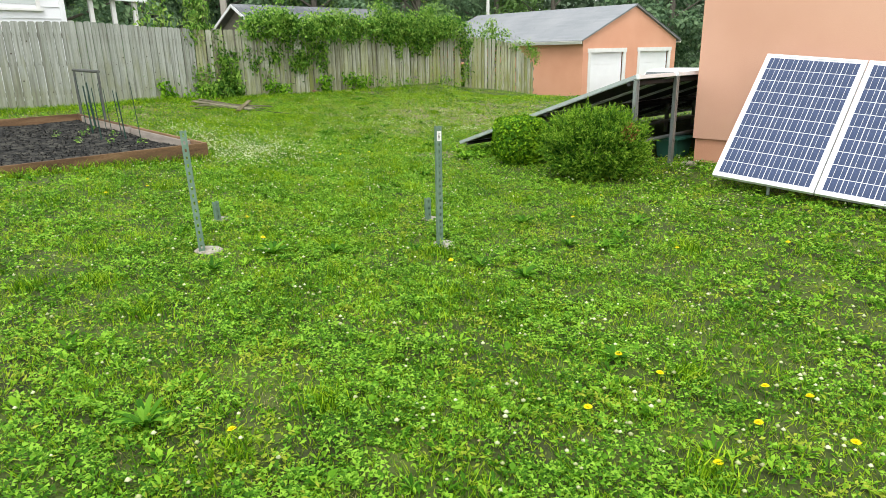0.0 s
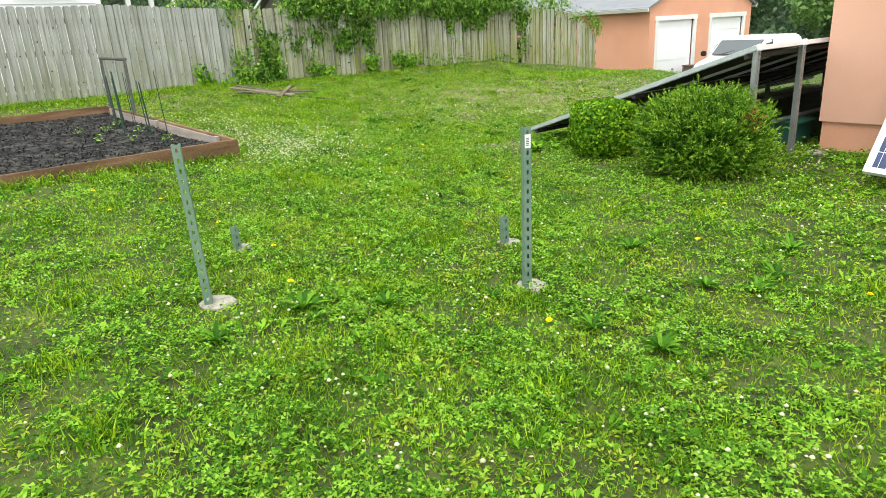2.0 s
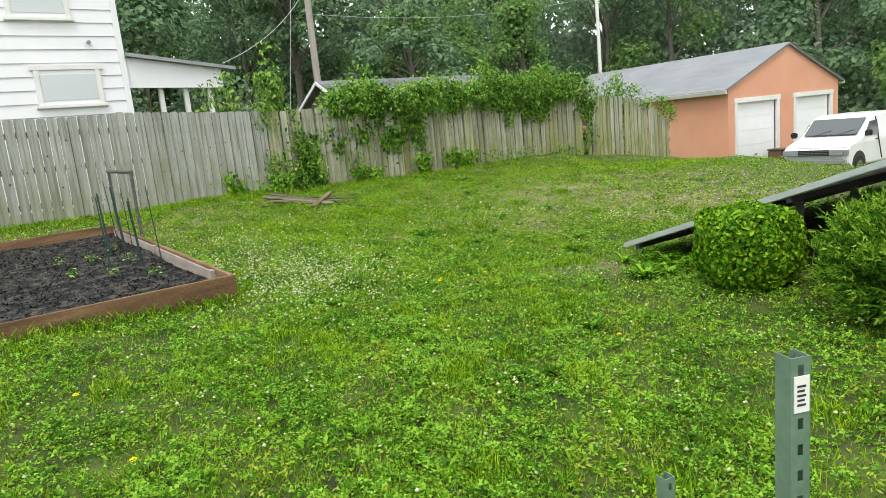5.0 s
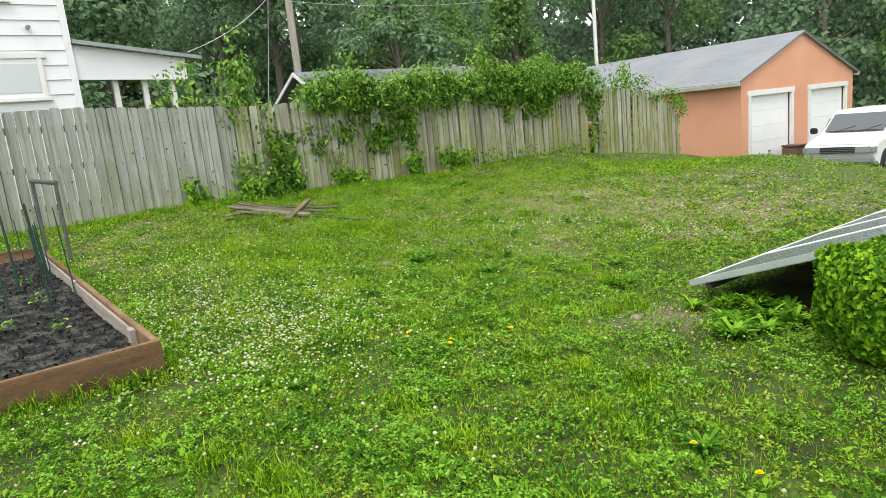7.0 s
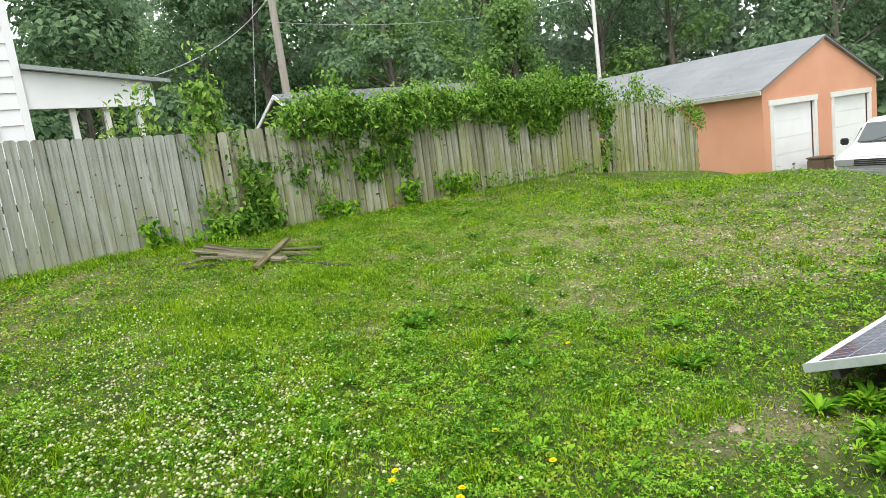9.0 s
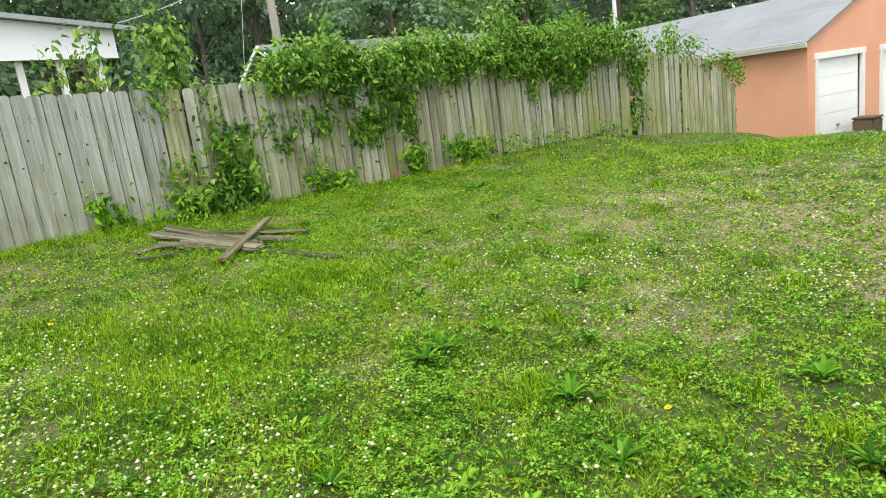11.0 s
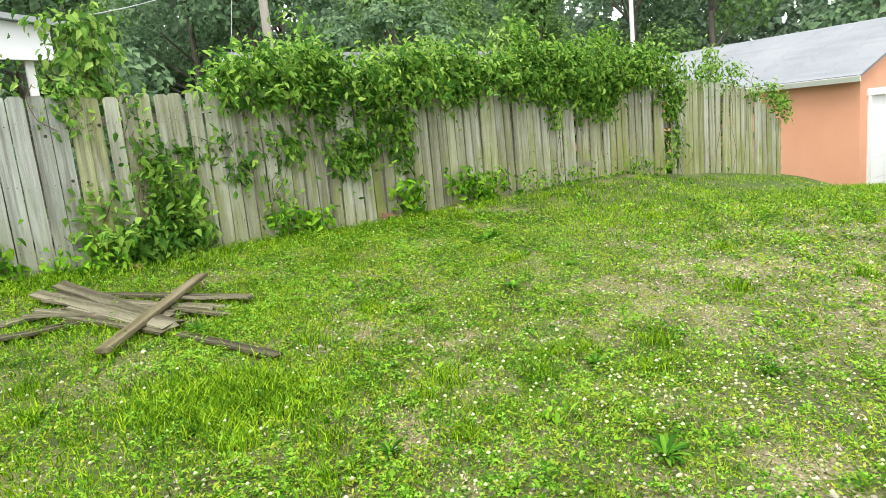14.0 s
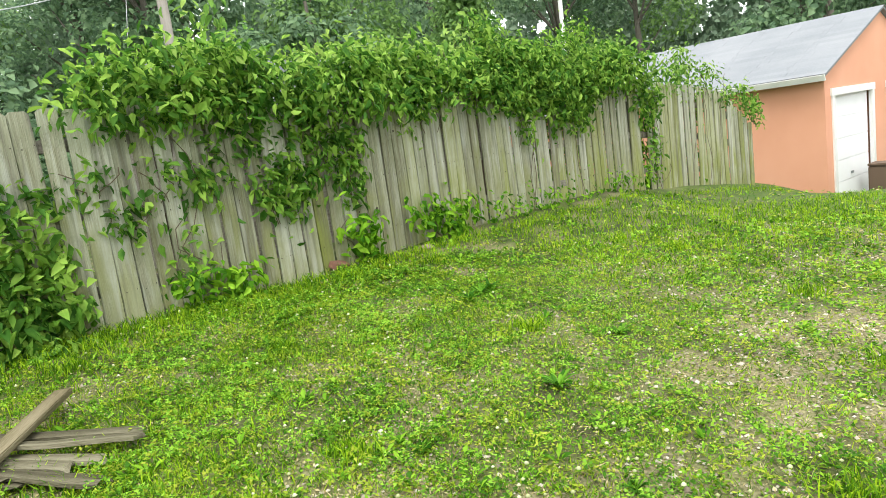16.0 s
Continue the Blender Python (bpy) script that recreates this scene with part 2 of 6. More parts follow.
# Background leaves paled and blued: distance haze is put into their colour.
M_TREE = leafmat("hazed_tree_leaf", (0.125, 0.215, 0.12), (0.19, 0.305, 0.165), (0.26, 0.39, 0.205), 0.5)
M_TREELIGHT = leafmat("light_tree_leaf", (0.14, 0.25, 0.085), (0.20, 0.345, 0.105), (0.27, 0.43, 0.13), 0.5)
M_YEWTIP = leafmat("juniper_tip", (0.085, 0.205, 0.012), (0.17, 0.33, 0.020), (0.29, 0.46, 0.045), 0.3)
# Palest and greyest leaf: the far wood's haze sits in this colour.
M_WOODS = leafmat("hazed_far_leaf", (0.22, 0.315, 0.215), (0.275, 0.38, 0.26), (0.33, 0.44, 0.295), 0.5)
M_PETAL = leafmat("clover_bloom", (0.42, 0.46, 0.22), (0.58, 0.62, 0.36), (0.70, 0.74, 0.48), 0.2)
M_YELLOW = leafmat("yellow_bloom", (0.78, 0.62, 0.006), (0.86, 0.72, 0.008), (0.92, 0.80, 0.015), 0.1)


# ---- mesh helpers ----
U = Vector((0.866, 0.5, 0))       # direction shared by the house, the garage and the panels
V = Vector((-0.5, 0.866, 0))
TURN = 30.0


def sstep(a, b, x):
    t = np.clip((x - a) / (b - a), 0, 1)
    return t * t * (3 - 2 * t)


def ground_z(x, y):
    """The lawn: higher to the west, rising to the fence, falling away east of the crest to the drive."""
    x, y = np.asarray(x, float), np.asarray(y, float)
    w = np.clip((x + 2.07) * 0.552 - (y - 16.89) * 0.834, 0, 6)
    z = 0.05 - 0.05 * np.clip(x, -3, 2)
    z = z + (0.27 + 0.085 * np.clip(x + 2, 0, 4) - 0.10 * np.clip(-2 - x, 0, 2)) * (1 - w / 6) ** 1.3
    z = z + 0.07 * np.clip(-2 - x, 0, 2) * np.clip(1 - w / 2.5, 0, 1)
    drop = 0.16 * np.clip(x - 4.5, 0, 4) * (1 - sstep(1, 4.5, w)) * sstep(13, 21, y)
    z = z - drop - (0.2 * np.clip(x - 8.3, 0, 6) + 0.5 * np.clip(x - 10, 0, 3)) * sstep(14, 17, y)
    along = (x + 2.07) * 0.834 + (y - 16.89) * 0.552
    z = z + np.interp(along, (-3, -1, 0, 1, 2, 3, 5, 7, 8.3, 10, 12), (0.08, 0.06, 0.05, -0.01, -0.06, -0.11, -0.12, -0.10, -0.14, -0.02, 0)) * np.clip(1 - w / 3.5, 0, 1)
    z = z - 0.06 * np.exp(-((x + 0.85) ** 2 + (y - 15.75) ** 2) / 0.9)
    z = z - 0.08 * np.exp(-((x - 4.9) ** 2 / 1.3 + (y - 5.5) ** 2 / 2.2))
    z = z + 0.012 * np.sin(1.7 * x + 0.6 * y) * np.cos(1.3 * y - 0.5 * x)
    return np.maximum(z, -1.0)


def gz(x, y):
    return float(ground_z(x, y))


def part(name, bm, material, parent=None, label="", smooth=False):
    me = bpy.data.meshes.new(name)
    bm.to_mesh(me)
    bm.free()
    if smooth:
        for p in me.polygons:
            p.use_smooth = True
    me.materials.append(material)
    ob = new(name, me)
    if parent is not None:
        ob.parent = parent
    if label:
        ob["label"] = label
    return ob


def thing(name, m, label, category, group="", kind=""):
    ob = new(name)
    ob.empty_display_size = 0.2
    ob.matrix_world = m
    return tagged(ob, label, category, group, kind)


def box(bm, x0, y0, z0, x1, y1, z1, m=None):
    r = bmesh.ops.create_cube(bm, size=1)
    t = Matrix.Translation(((x0 + x1) / 2, (y0 + y1) / 2, (z0 + z1) / 2)) @ Matrix.Diagonal((x1 - x0, y1 - y0, z1 - z0, 1))
    bmesh.ops.transform(bm, matrix=(m @ t) if m is not None else t, verts=r["verts"])
    return r["verts"]


def bbox(x0, y0, z0, x1, y1, z1, bevel=0.0, m=None):
    bm = bmesh.new()
    box(bm, x0, y0, z0, x1, y1, z1, m)
    if bevel:
        bmesh.ops.bevel(bm, geom=bm.edges[:], offset=bevel, segments=2, affect="EDGES")
    return bm


def tube(bm, a, b, r0, r1=None, n=8):
    a, b = Vector(a), Vector(b)
    d = b - a
    m = Matrix.Translation((a + b) / 2) @ d.to_track_quat("Z", "Y").to_matrix().to_4x4()
    bmesh.ops.create_cone(bm, cap_ends=True, segments=n, radius1=r0, radius2=r0 if r1 is None else r1, depth=d.length, matrix=m)


def btube(a, b, r0, r1=None, n=8):
    bm = bmesh.new()
    tube(bm, a, b, r0, r1, n)
    return bm


def prism(profile, y0, y1):
    """A profile in x, z drawn out along y."""
    bm = bmesh.new()
    a = [bm.verts.new((x, y0, z)) for x, z in profile]
    b = [bm.verts.new((x, y1, z)) for x, z in profile]
    bm.faces.new(a)
    bm.faces.new(b[::-1])
    for i in range(len(a)):
        j = (i + 1) % len(a)
        bm.faces.new((a[j], a[i], b[i], b[j]))
    bmesh.ops.recalc_face_normals(bm, faces=bm.faces[:])
    return bm


def raw_mesh(name, verts, faces_n, material, parent=None, smooth=False):
    """A mesh from an array of corners, n to a face."""
    me = bpy.data.meshes.new(name)
    nv = len(verts)
    nf = nv // faces_n
    me.vertices.add(nv)
    me.vertices.foreach_set("co", np.asarray(verts, np.float32).ravel())
    me.loops.add(nv)
    me.loops.foreach_set("vertex_index", np.arange(nv, dtype=np.int32))
    me.polygons.add(nf)
    me.polygons.foreach_set("loop_start", np.arange(0, nv, faces_n, dtype=np.int32))
    me.update(calc_edges=True)
    me.materials.append(material)
    ob = new(name, me)
    if parent is not None:
        ob.parent = parent
    return ob


def indexed_mesh(name, verts, faces, material, parent=None, smooth=False):
    """A mesh from arrays of corners and of quads or triangles."""
    me = bpy.data.meshes.new(name)
    faces = np.asarray(faces, np.int32)
    nf, k = faces.shape
    me.vertices.add(len(verts))
    me.vertices.foreach_set("co", np.asarray(verts, np.float32).ravel())
    me.loops.add(nf * k)
    me.loops.foreach_set("vertex_index", faces.ravel())
    me.polygons.add(nf)
    me.polygons.foreach_set("loop_start", np.arange(0, nf * k, k, dtype=np.int32))
    if smooth:
        me.polygons.foreach_set("use_smooth", np.ones(nf, bool))
    me.update(calc_edges=True)
    me.materials.append(material)
    ob = new(name, me)
    if parent is not None:
        ob.parent = parent
    return ob


def leaves(name, pos, nrm, size, material, parent=None, rng=None, long=1.5, fold=0.25):
    """Folded leaves at the given places, each two quads about a midrib, facing roughly along nrm."""
    n = len(pos)
    size = np.broadcast_to(size, n)[:, None]
    nrm = nrm / (np.linalg.norm(nrm, axis=1, keepdims=True) + 1e-9)
    d = rng.normal(size=(n, 3))
    d[:, 2] -= 0.6
    a = np.cross(nrm, d)
    a /= np.linalg.norm(a, axis=1, keepdims=True) + 1e-9
    b = np.cross(a, nrm)
    L, W = size * long * 0.5, size * 0.5
    base, tip = pos - b * L, pos + b * L - nrm * size * 0.15
    left, right = pos - b * L * 0.1 - a * W + nrm * size * fold, pos - b * L * 0.1 + a * W + nrm * size * fold
    verts = np.stack([base, left, tip, right], 1).reshape(-1, 3)
    i = np.arange(n)[:, None] * 4
    faces = np.concatenate([i + [0, 2, 1], i + [0, 3, 2]], 1).reshape(-1, 3)
    return indexed_mesh(name, verts, faces, material, parent)


def broad_leaves(name, pos, nrm, size, material, parent, rng, long=1.55, droop=1.1):
    """Ovate pointed leaves, each half of two triangles beside a folded midrib, hanging tip down."""
    n = len(pos)
    size = np.broadcast_to(size, n)[:, None]
    nrm = nrm / (np.linalg.norm(nrm, axis=1, keepdims=True) + 1e-9)
    d = rng.normal(size=(n, 3)) * (0.8, 0.8, 0.5)
    d[:, 2] -= droop
    b = d - nrm * (d * nrm).sum(1, keepdims=True)
    b /= np.linalg.norm(b, axis=1, keepdims=True) + 1e-9
    a = np.cross(b, nrm)
    L, W = size * long, size * 0.40
    base = pos - b * L * 0.5
    tip = pos + b * L * 0.5 - nrm * size * 0.28
    fold = nrm * size * rng.uniform(0.05, 0.3, (n, 1))
    rows = [base]
    for sg in (-1, 1):
        low = base + b * L * 0.28 + a * W * sg * rng.uniform(0.8, 1.1, (n, 1)) + fold
        high = base + b * L * 0.66 + a * W * sg * rng.uniform(0.5, 0.8, (n, 1)) + fold * 0.5
        rows += [low, high] if sg < 0 else [high, low]
    verts = np.stack([rows[0], rows[1], rows[2], tip, rows[3], rows[4]], 1).reshape(-1, 3)
    i = np.arange(n)[:, None] * 6
    faces = np.concatenate([i + [0, 3, 2, 1], i + [0, 5, 4, 3]], 1).reshape(-1, 4)
    return indexed_mesh(name, verts, faces, material, parent)


def blob_points(rng, centre, radii, n, shell=0.75):
    """Places and outward directions in the outer part of an ellipsoid."""
    d = rng.normal(size=(n, 3))
    d /= np.linalg.norm(d, axis=1, keepdims=True)
    r = shell + (1 - shell) * rng.random((n, 1)) ** 0.7
    return np.asarray(centre) + d * r * np.asarray(radii), d


# ---- ground ----
gx = np.concatenate([np.linspace(-400, -14, 24)[:-1], np.linspace(-14, 22, 181), np.linspace(22, 400, 24)[1:]])
gy = np.concatenate([np.linspace(-400, -3, 24)[:-1], np.linspace(-3, 30, 166), np.linspace(30, 400, 24)[1:]])
GX, GY = np.meshgrid(gx, gy)
GV = np.stack([GX, GY, ground_z(GX, GY)], -1).reshape(-1, 3)
cols = len(gx)
q = (np.arange(len(gy) - 1)[:, None] * cols + np.arange(cols - 1)[None]).ravel()
ground = indexed_mesh("ground", GV, np.stack([q, q + 1, q + cols + 1, q + cols], 1), M_SOIL, smooth=True)
tagged(ground, "mown lawn soil with thin grass and bare patches", "ground", kind="structure")

# ---- fence ----
FA, FB, FC = Vector((-2.07, 16.89, 0)), Vector((3.58, 20.63, 0)), Vector((8.46, 23.21, 0))
FD1, FD2 = (FB - FA).normalized(), (FC - FB).normalized()


def fence_xy(s):
    """A place along the fence: s = 0 where the two weathered lengths meet, metres eastwards."""
    s1 = (FB - FA).length
    return FA + FD1 * s if s <= s1 else FB + FD2 * (s - s1)


S_END = (FB - FA).length + (FC - FB).length


def fence_top(s):
    if s < 0:
        return 2.0 + 0.045 * min(-s, 2.5) + 0.010 * math.sin(2.2 * s)
    if s < 9:
        return 1.98 - 0.012 * s + 0.02 * math.sin(1.7 * s)
    return 1.87 - 0.30 * (s - 9) / (S_END - 9) * 1.2 if s < 10.8 else 1.65 - 0.75 * ((s - 10.8) / (S_END - 10.8)) ** 1.5


def make_fence():
    rng = random.Random(4)
    fence = thing("fence", Matrix.Identity(4), "weathered grey dog-eared board fence, leaning, stained green", "fence", kind="structure")
    meshes = []
    for w, mm in ((0.130, M_FENCE), (0.133, M_FENCE), (0.123, M_FENCEOLD), (0.131, M_FENCEOLD), (0.127, M_FENCEMOSS)):
        h, c = 1.0, 0.024
        prof = [(-w / 2, 0), (w / 2, 0), (w / 2, h - 0.014), (w / 2 - c, h), (-w / 2 + c, h), (-w / 2, h - 0.014)]
        bm = prism(prof, -0.009, 0.009)
        me = bpy.data.meshes.new("board")
        bm.to_mesh(me)
        bm.free()
        me.materials.append(mm)
        meshes.append(me)
    nails = bmesh.new()
    s = -10.5
    while s < S_END - 0.05:
        p = fence_xy(s)
        d = FD1 if s < (FB - FA).length else FD2
        base = gz(p.x, p.y) - 0.06 + rng.uniform(0, 0.05)
        moss = 0.7 if s < 0.8 else (0.18 if s < 7 else 0.5)
        old = s > 0
        top = fence_top(s) + rng.gauss(0, 0.013 if old else 0.006)
        if 8.72 < s < 8.90:
            s += 0.145
            continue
        b = new("board", rng.choice(meshes[:2] if s < 0 else (meshes[4:] if rng.random() < moss else meshes[2:4])))
        lean = rng.gauss(0, 0.55 if old else 0.12)
        if old and rng.random() < 0.07:
            lean += rng.choice((-3, 3))
        off = rng.uniform(-0.012, 0.012) if old else rng.uniform(-0.004, 0.004)
        ang = math.degrees(math.atan2(d.y, d.x))
        b.matrix_world = Matrix.Translation((p.x + d.y * off, p.y - d.x * off, base)) @ pose(0, 0, 0, rng.gauss(0, 0.12), lean, ang + rng.gauss(0, 1.5)) @ Matrix.Diagonal((1, 1, top - base, 1))
        b.parent = fence
        step = 0.141 + (rng.choice((0, 0.002, 0.004, 0.006, 0.014)) if old else rng.choice((0, 0, 0.001, 0.003)) + (0.001 if s < -3.2 else 0))
        for gap in (9.95, 10.2):
            if s < gap <= s + step:
                step += 0.03
                break
        if s < 9:
            for f in (0.18, 0.52, 0.85):
                for side in (-0.035, 0.038):
                    q = p + d * (side + rng.uniform(-0.008, 0.008)) + Vector((d.y, -d.x, 0)) * 0.0125
                    zz = base + (top - base) * f + rng.uniform(-0.015, 0.015)
                    tube(nails, (q.x, q.y, zz), (q.x + d.y * 0.003, q.y - d.x * 0.003, zz), rng.uniform(0.003, 0.006), 0.003, 5)
            if rng.random() < (0.3 if old else 0.6):
                q = p + d * rng.uniform(-0.04, 0.04) + Vector((d.y, -d.x, 0)) * 0.0125
                zz = base + rng.uniform(0.3, 1.3)
                r = rng.uniform(0.008, 0.016)
                tube(nails, (q.x, q.y, zz), (q.x + d.y * 0.002, q.y - d.x * 0.002, zz), r, r * 0.8, 7)
        s += step
    part("knot_and_nail", nails, M_KNOT, fence)["kind"] = "stuff"
    s = -10.5
    while s < S_END:
        e = min(s + 2.4, S_END)
        a, b2 = fence_xy(s), fence_xy(e)
        d = (b2 - a).normalized()
        nb = Vector((-d.y, d.x, 0)) * 0.05
        for f in (0.18, 0.52, 0.85):
            za, zb = gz(a.x, a.y) * (1 - f) + fence_top(s) * f, gz(b2.x, b2.y) * (1 - f) + fence_top(e) * f
            A, B = a + nb + Vector((0, 0, za)), b2 + nb + Vector((0, 0, zb))
            m = Matrix.Translation(A) @ (B - A).to_track_quat("X", "Z").to_matrix().to_4x4()
            part("rail", bbox(0, -0.02, -0.045, (B - A).length, 0.02, 0.045, 0.004, m), M_RAIL, fence)
        q2 = a + nb * 2.4
        part("post", bbox(-0.045, -0.045, 0, 0.045, 0.045, fence_top(s) - gz(q2.x, q2.y) - 0.05, 0.006, Matrix.Translation((q2.x, q2.y, gz(q2.x, q2.y)))), M_RAIL, fence)
        s += 2.4
    return fence


make_fence()

# ---- garage ----
def garage():
    g = thing("garage", pose(10.57, 23.87, -1.0, 0, 0, 28.0), "orange stucco two-car garage with grey gabled roof", "garage")
    W, D, H, R = 6.38, 8.6, 2.70, 3.95
    a, b = 0.32, 2.72            # first opening
    c, d = 3.55, 5.98            # second opening
    top = 2.24
    bm = bmesh.new()
    for x0, z0, x1, z1 in ((0, 0, a, H), (b, 0, c, H), (d, 0, W, H), (a, top, b, H), (c, top, d, H)):
        box(bm, x0, 0, z0, x1, 0.2, z1)
    part("front_wall", bm, M_STUCCO, g)
    part("gable", prism([(0, H), (W, H), (W / 2, R)], 0.0, 0.2), M_STUCCO, g)
    part("side_wall", bbox(0, 0.2, 0, 0.2, D, H), M_STUCCO, g)
    part("side_wall", bbox(W - 0.2, 0.2, 0, W, D, H), M_STUCCO, g)
    part("back_wall", bbox(0.2, D - 0.2, 0, W - 0.2, D, H), M_STUCCO, g)
    part("back_gable", prism([(0, H), (W, H), (W / 2, R)], D - 0.2, D), M_STUCCO, g)
    run, rise = W / 2, R - H
    L = math.hypot(run, rise)
    ang = math.degrees(math.atan2(rise, run))
    for side in (0, 1):
        m = pose(0, 0, H, 0, -ang, 0) if side == 0 else pose(W, 0, H, 0, -ang, 0) @ pose(0, 0, 0)
        if side == 1:
            m = Matrix.Translation((W, 0, H)) @ pose(0, 0, 0, 0, ang, 0) @ Matrix.Diagonal((-1, 1, 1, 1))
        roof = part("roof", bbox(-0.22, -0.10, 0.01, L, D + 0.15, 0.06, 0, m), M_SHINGLE, g)
        bm = bmesh.new()
        rng = random.Random(side)
        rows = 22
        for r in range(rows):
            x0 = -0.24 + r * (L + 0.24) / rows
            y = -0.12 - rng.random() * 0.3
            while y < D + 0.16:
                y2 = y + 0.9
                box(bm, x0, max(y, -0.12), 0.064 + rng.random() * 0.004, x0 + (L + 0.24) / rows + 0.015, min(y2 - 0.006, D + 0.16), 0.074, m)
                y = y2
        bmesh.ops.recalc_face_normals(bm, faces=bm.faces[:])
        sh = part("shingle_course", bm, M_SHINGLE, roof)
        sh["kind"] = "stuff"
        part("fascia", bbox(-0.26, -0.10, -0.06, -0.22, D + 0.15, 0.055, 0, m), M_TRIM, g)
    for x0, x1 in ((a, b), (c, d)):
        part("trim", bbox(x0, -0.03, 0, x0 + 0.14, 0.05, top, 0.005), M_TRIM, g)
        part("trim", bbox(x1 - 0.14, -0.03, 0, x1, 0.05, top, 0.005), M_TRIM, g)
        part("trim", bbox(x0 - 0.04, -0.035, top - 0.002, x1 + 0.04, 0.05, top + 0.15, 0.005), M_TRIM, g)
        door = part("garage_door", bbox(x0 + 0.14, 0.10, 0, x1 - 0.14, 0.14, top), M_DOOR, g)
        n = 5
        for r in range(n):
            z0 = r * top / n
            part("door_panel", bbox(x0 + 0.15, 0.08, z0 + 0.006, x1 - 0.15, 0.10, z0 + top / n - 0.006, 0.004), M_DOOR, door)
        part("handle", bbox((x0 + x1) / 2 - 0.06, 0.05, 0.55, (x0 + x1) / 2 + 0.06, 0.08, 0.60, 0.005), M_GALV, door)
    return g


garage()

# ---- orange house beside the lawn ----
def orange_house():
    h = thing("house", Matrix.Translation((4.98, 8.28, -0.25)) @ pose(0, 0, 0, 0, 0, TURN), "orange stucco house with a plain windowless wall", "house")
    W, D, H = 8.5, 11.0, 4.6
    part("wall", bbox(0, -D, 0.50, 0.2, 0, H), M_SALMON, h)
    part("wall", bbox(0.2, -0.2, 0.50, W, 0, H), M_SALMON, h)
    part("wall", bbox(W, -D, 0.50, W + 0.2, 0, H), M_SALMON, h)
    part("wall", bbox(0.2, -D, 0.50, W, -D + 0.2, H), M_SALMON, h)
    part("foundation", bbox(0.025, -D + 0.025, -0.3, W + 0.17, -0.025, 0.50), M_STUCCO, h)
    part("roof", prism([(-0.5, H), (W + 0.7, H), (W / 2 + 0.1, H + 2.4)], -D - 0.4, 0.4), M_SHINGLE, h)
    return h


orange_house()


# ---- white neighbour house with its porch ----
def white_house():
    h = thing("house", pose(-5.17, 18.95, 0.25, 0, 0, 33.5), "white clapboard house with a low window", "house")
    L, D, H = 9.0, 7.0, 6.2
    part("wall", bbox(-L, 0.0, -0.6, 0, D, H), M_WHITE, h)
    course = prism([(0.0, 0), (0.0, 0.257), (-0.008, 0.257), (-0.030, 0.0)], -L, 0.01)
    me = bpy.data.meshes.new("siding_board")
    bmesh.ops.transform(course, matrix=pose(0, 0, 0, 0, 0, 0) @ Matrix(((0, 1, 0, 0), (1, 0, 0, 0), (0, 0, 1, 0), (0, 0, 0, 1))), verts=course.verts[:])
    bmesh.ops.recalc_face_normals(course, faces=course.faces[:])
    course.to_mesh(me)
    course.free()
    me.materials.append(M_WHITE)
    for i in range(24):
        b = new("siding_board", me)
        b.parent = h
        b.location = (0, -0.002, i * 0.26)
    part("corner_board", bbox(-0.09, -0.04, -0.3, 0.03, 0.03, H, 0.004), M_WHITE, h)
    part("roof", prism([(-L - 0.4, H), (0.4, H), (-L / 2, H + 2.2)], -0.4, D + 0.3), M_DARKSHINGLE, h)
    for x0, x1, z0, z1 in ((-1.70, -0.50, 2.30, 2.98), (-1.95, -0.85, 3.98, 5.1)):
        w = part("window", bbox(x0, -0.05, z0, x1, 0.02, z1, 0.006), M_WHITE, h)
        part("pane", bbox(x0 + 0.10, -0.058, z0 + 0.09, x1 - 0.10, -0.052, z1 - 0.09), M_PANE, w, "pale drawn blind behind glass")
        part("sill", bbox(x0 - 0.05, -0.10, z0 - 0.06, x1 + 0.05, 0.0, z0, 0.006), M_TRIM, w)
        part("frame", bbox(x0 - 0.06, -0.075, z1 - 0.002, x1 + 0.06, 0.0, z1 + 0.09, 0.006), M_TRIM, w)
        for xx in (x0 + 0.05, x1 - 0.05):
            part("frame", bbox(xx - 0.045, -0.07, z0, xx + 0.045, -0.04, z1, 0.004), M_TRIM, w)
    bm = btube((-0.62, 0, 3.52), (-0.62, -0.16, 3.50), 0.035)
    part("vent_pipe", bm, M_GALV, h)
    return h


def porch():
    p = thing("porch", pose(-5.17, 18.95, 0.20, 0, 0, 33.5), "white shed-roofed porch on slender posts", "porch")
    part("end_panel", prism([(0.04, 3.27), (0.04, 2.64), (2.06, 2.57), (2.06, 2.99)], 0.02, 0.10), M_WHITE, p)
    part("roof", prism([(0.04, 3.28), (0.04, 3.35), (2.36, 3.02), (2.36, 2.95)], -0.12, 3.2), M_GALV, p)
    for x, y in ((0.70, 0.14), (1.24, 0.14), (1.78, 0.14)):
        part("post", bbox(x - 0.05, y, -0.4, x + 0.05, y + 0.1, 2.62, 0.006), M_TRIM, p)
    part("deck", bbox(0.05, 0.0, -0.5, 2.2, 3.0, 0.35), M_RAIL, p)
    return p


white_house()
porch()


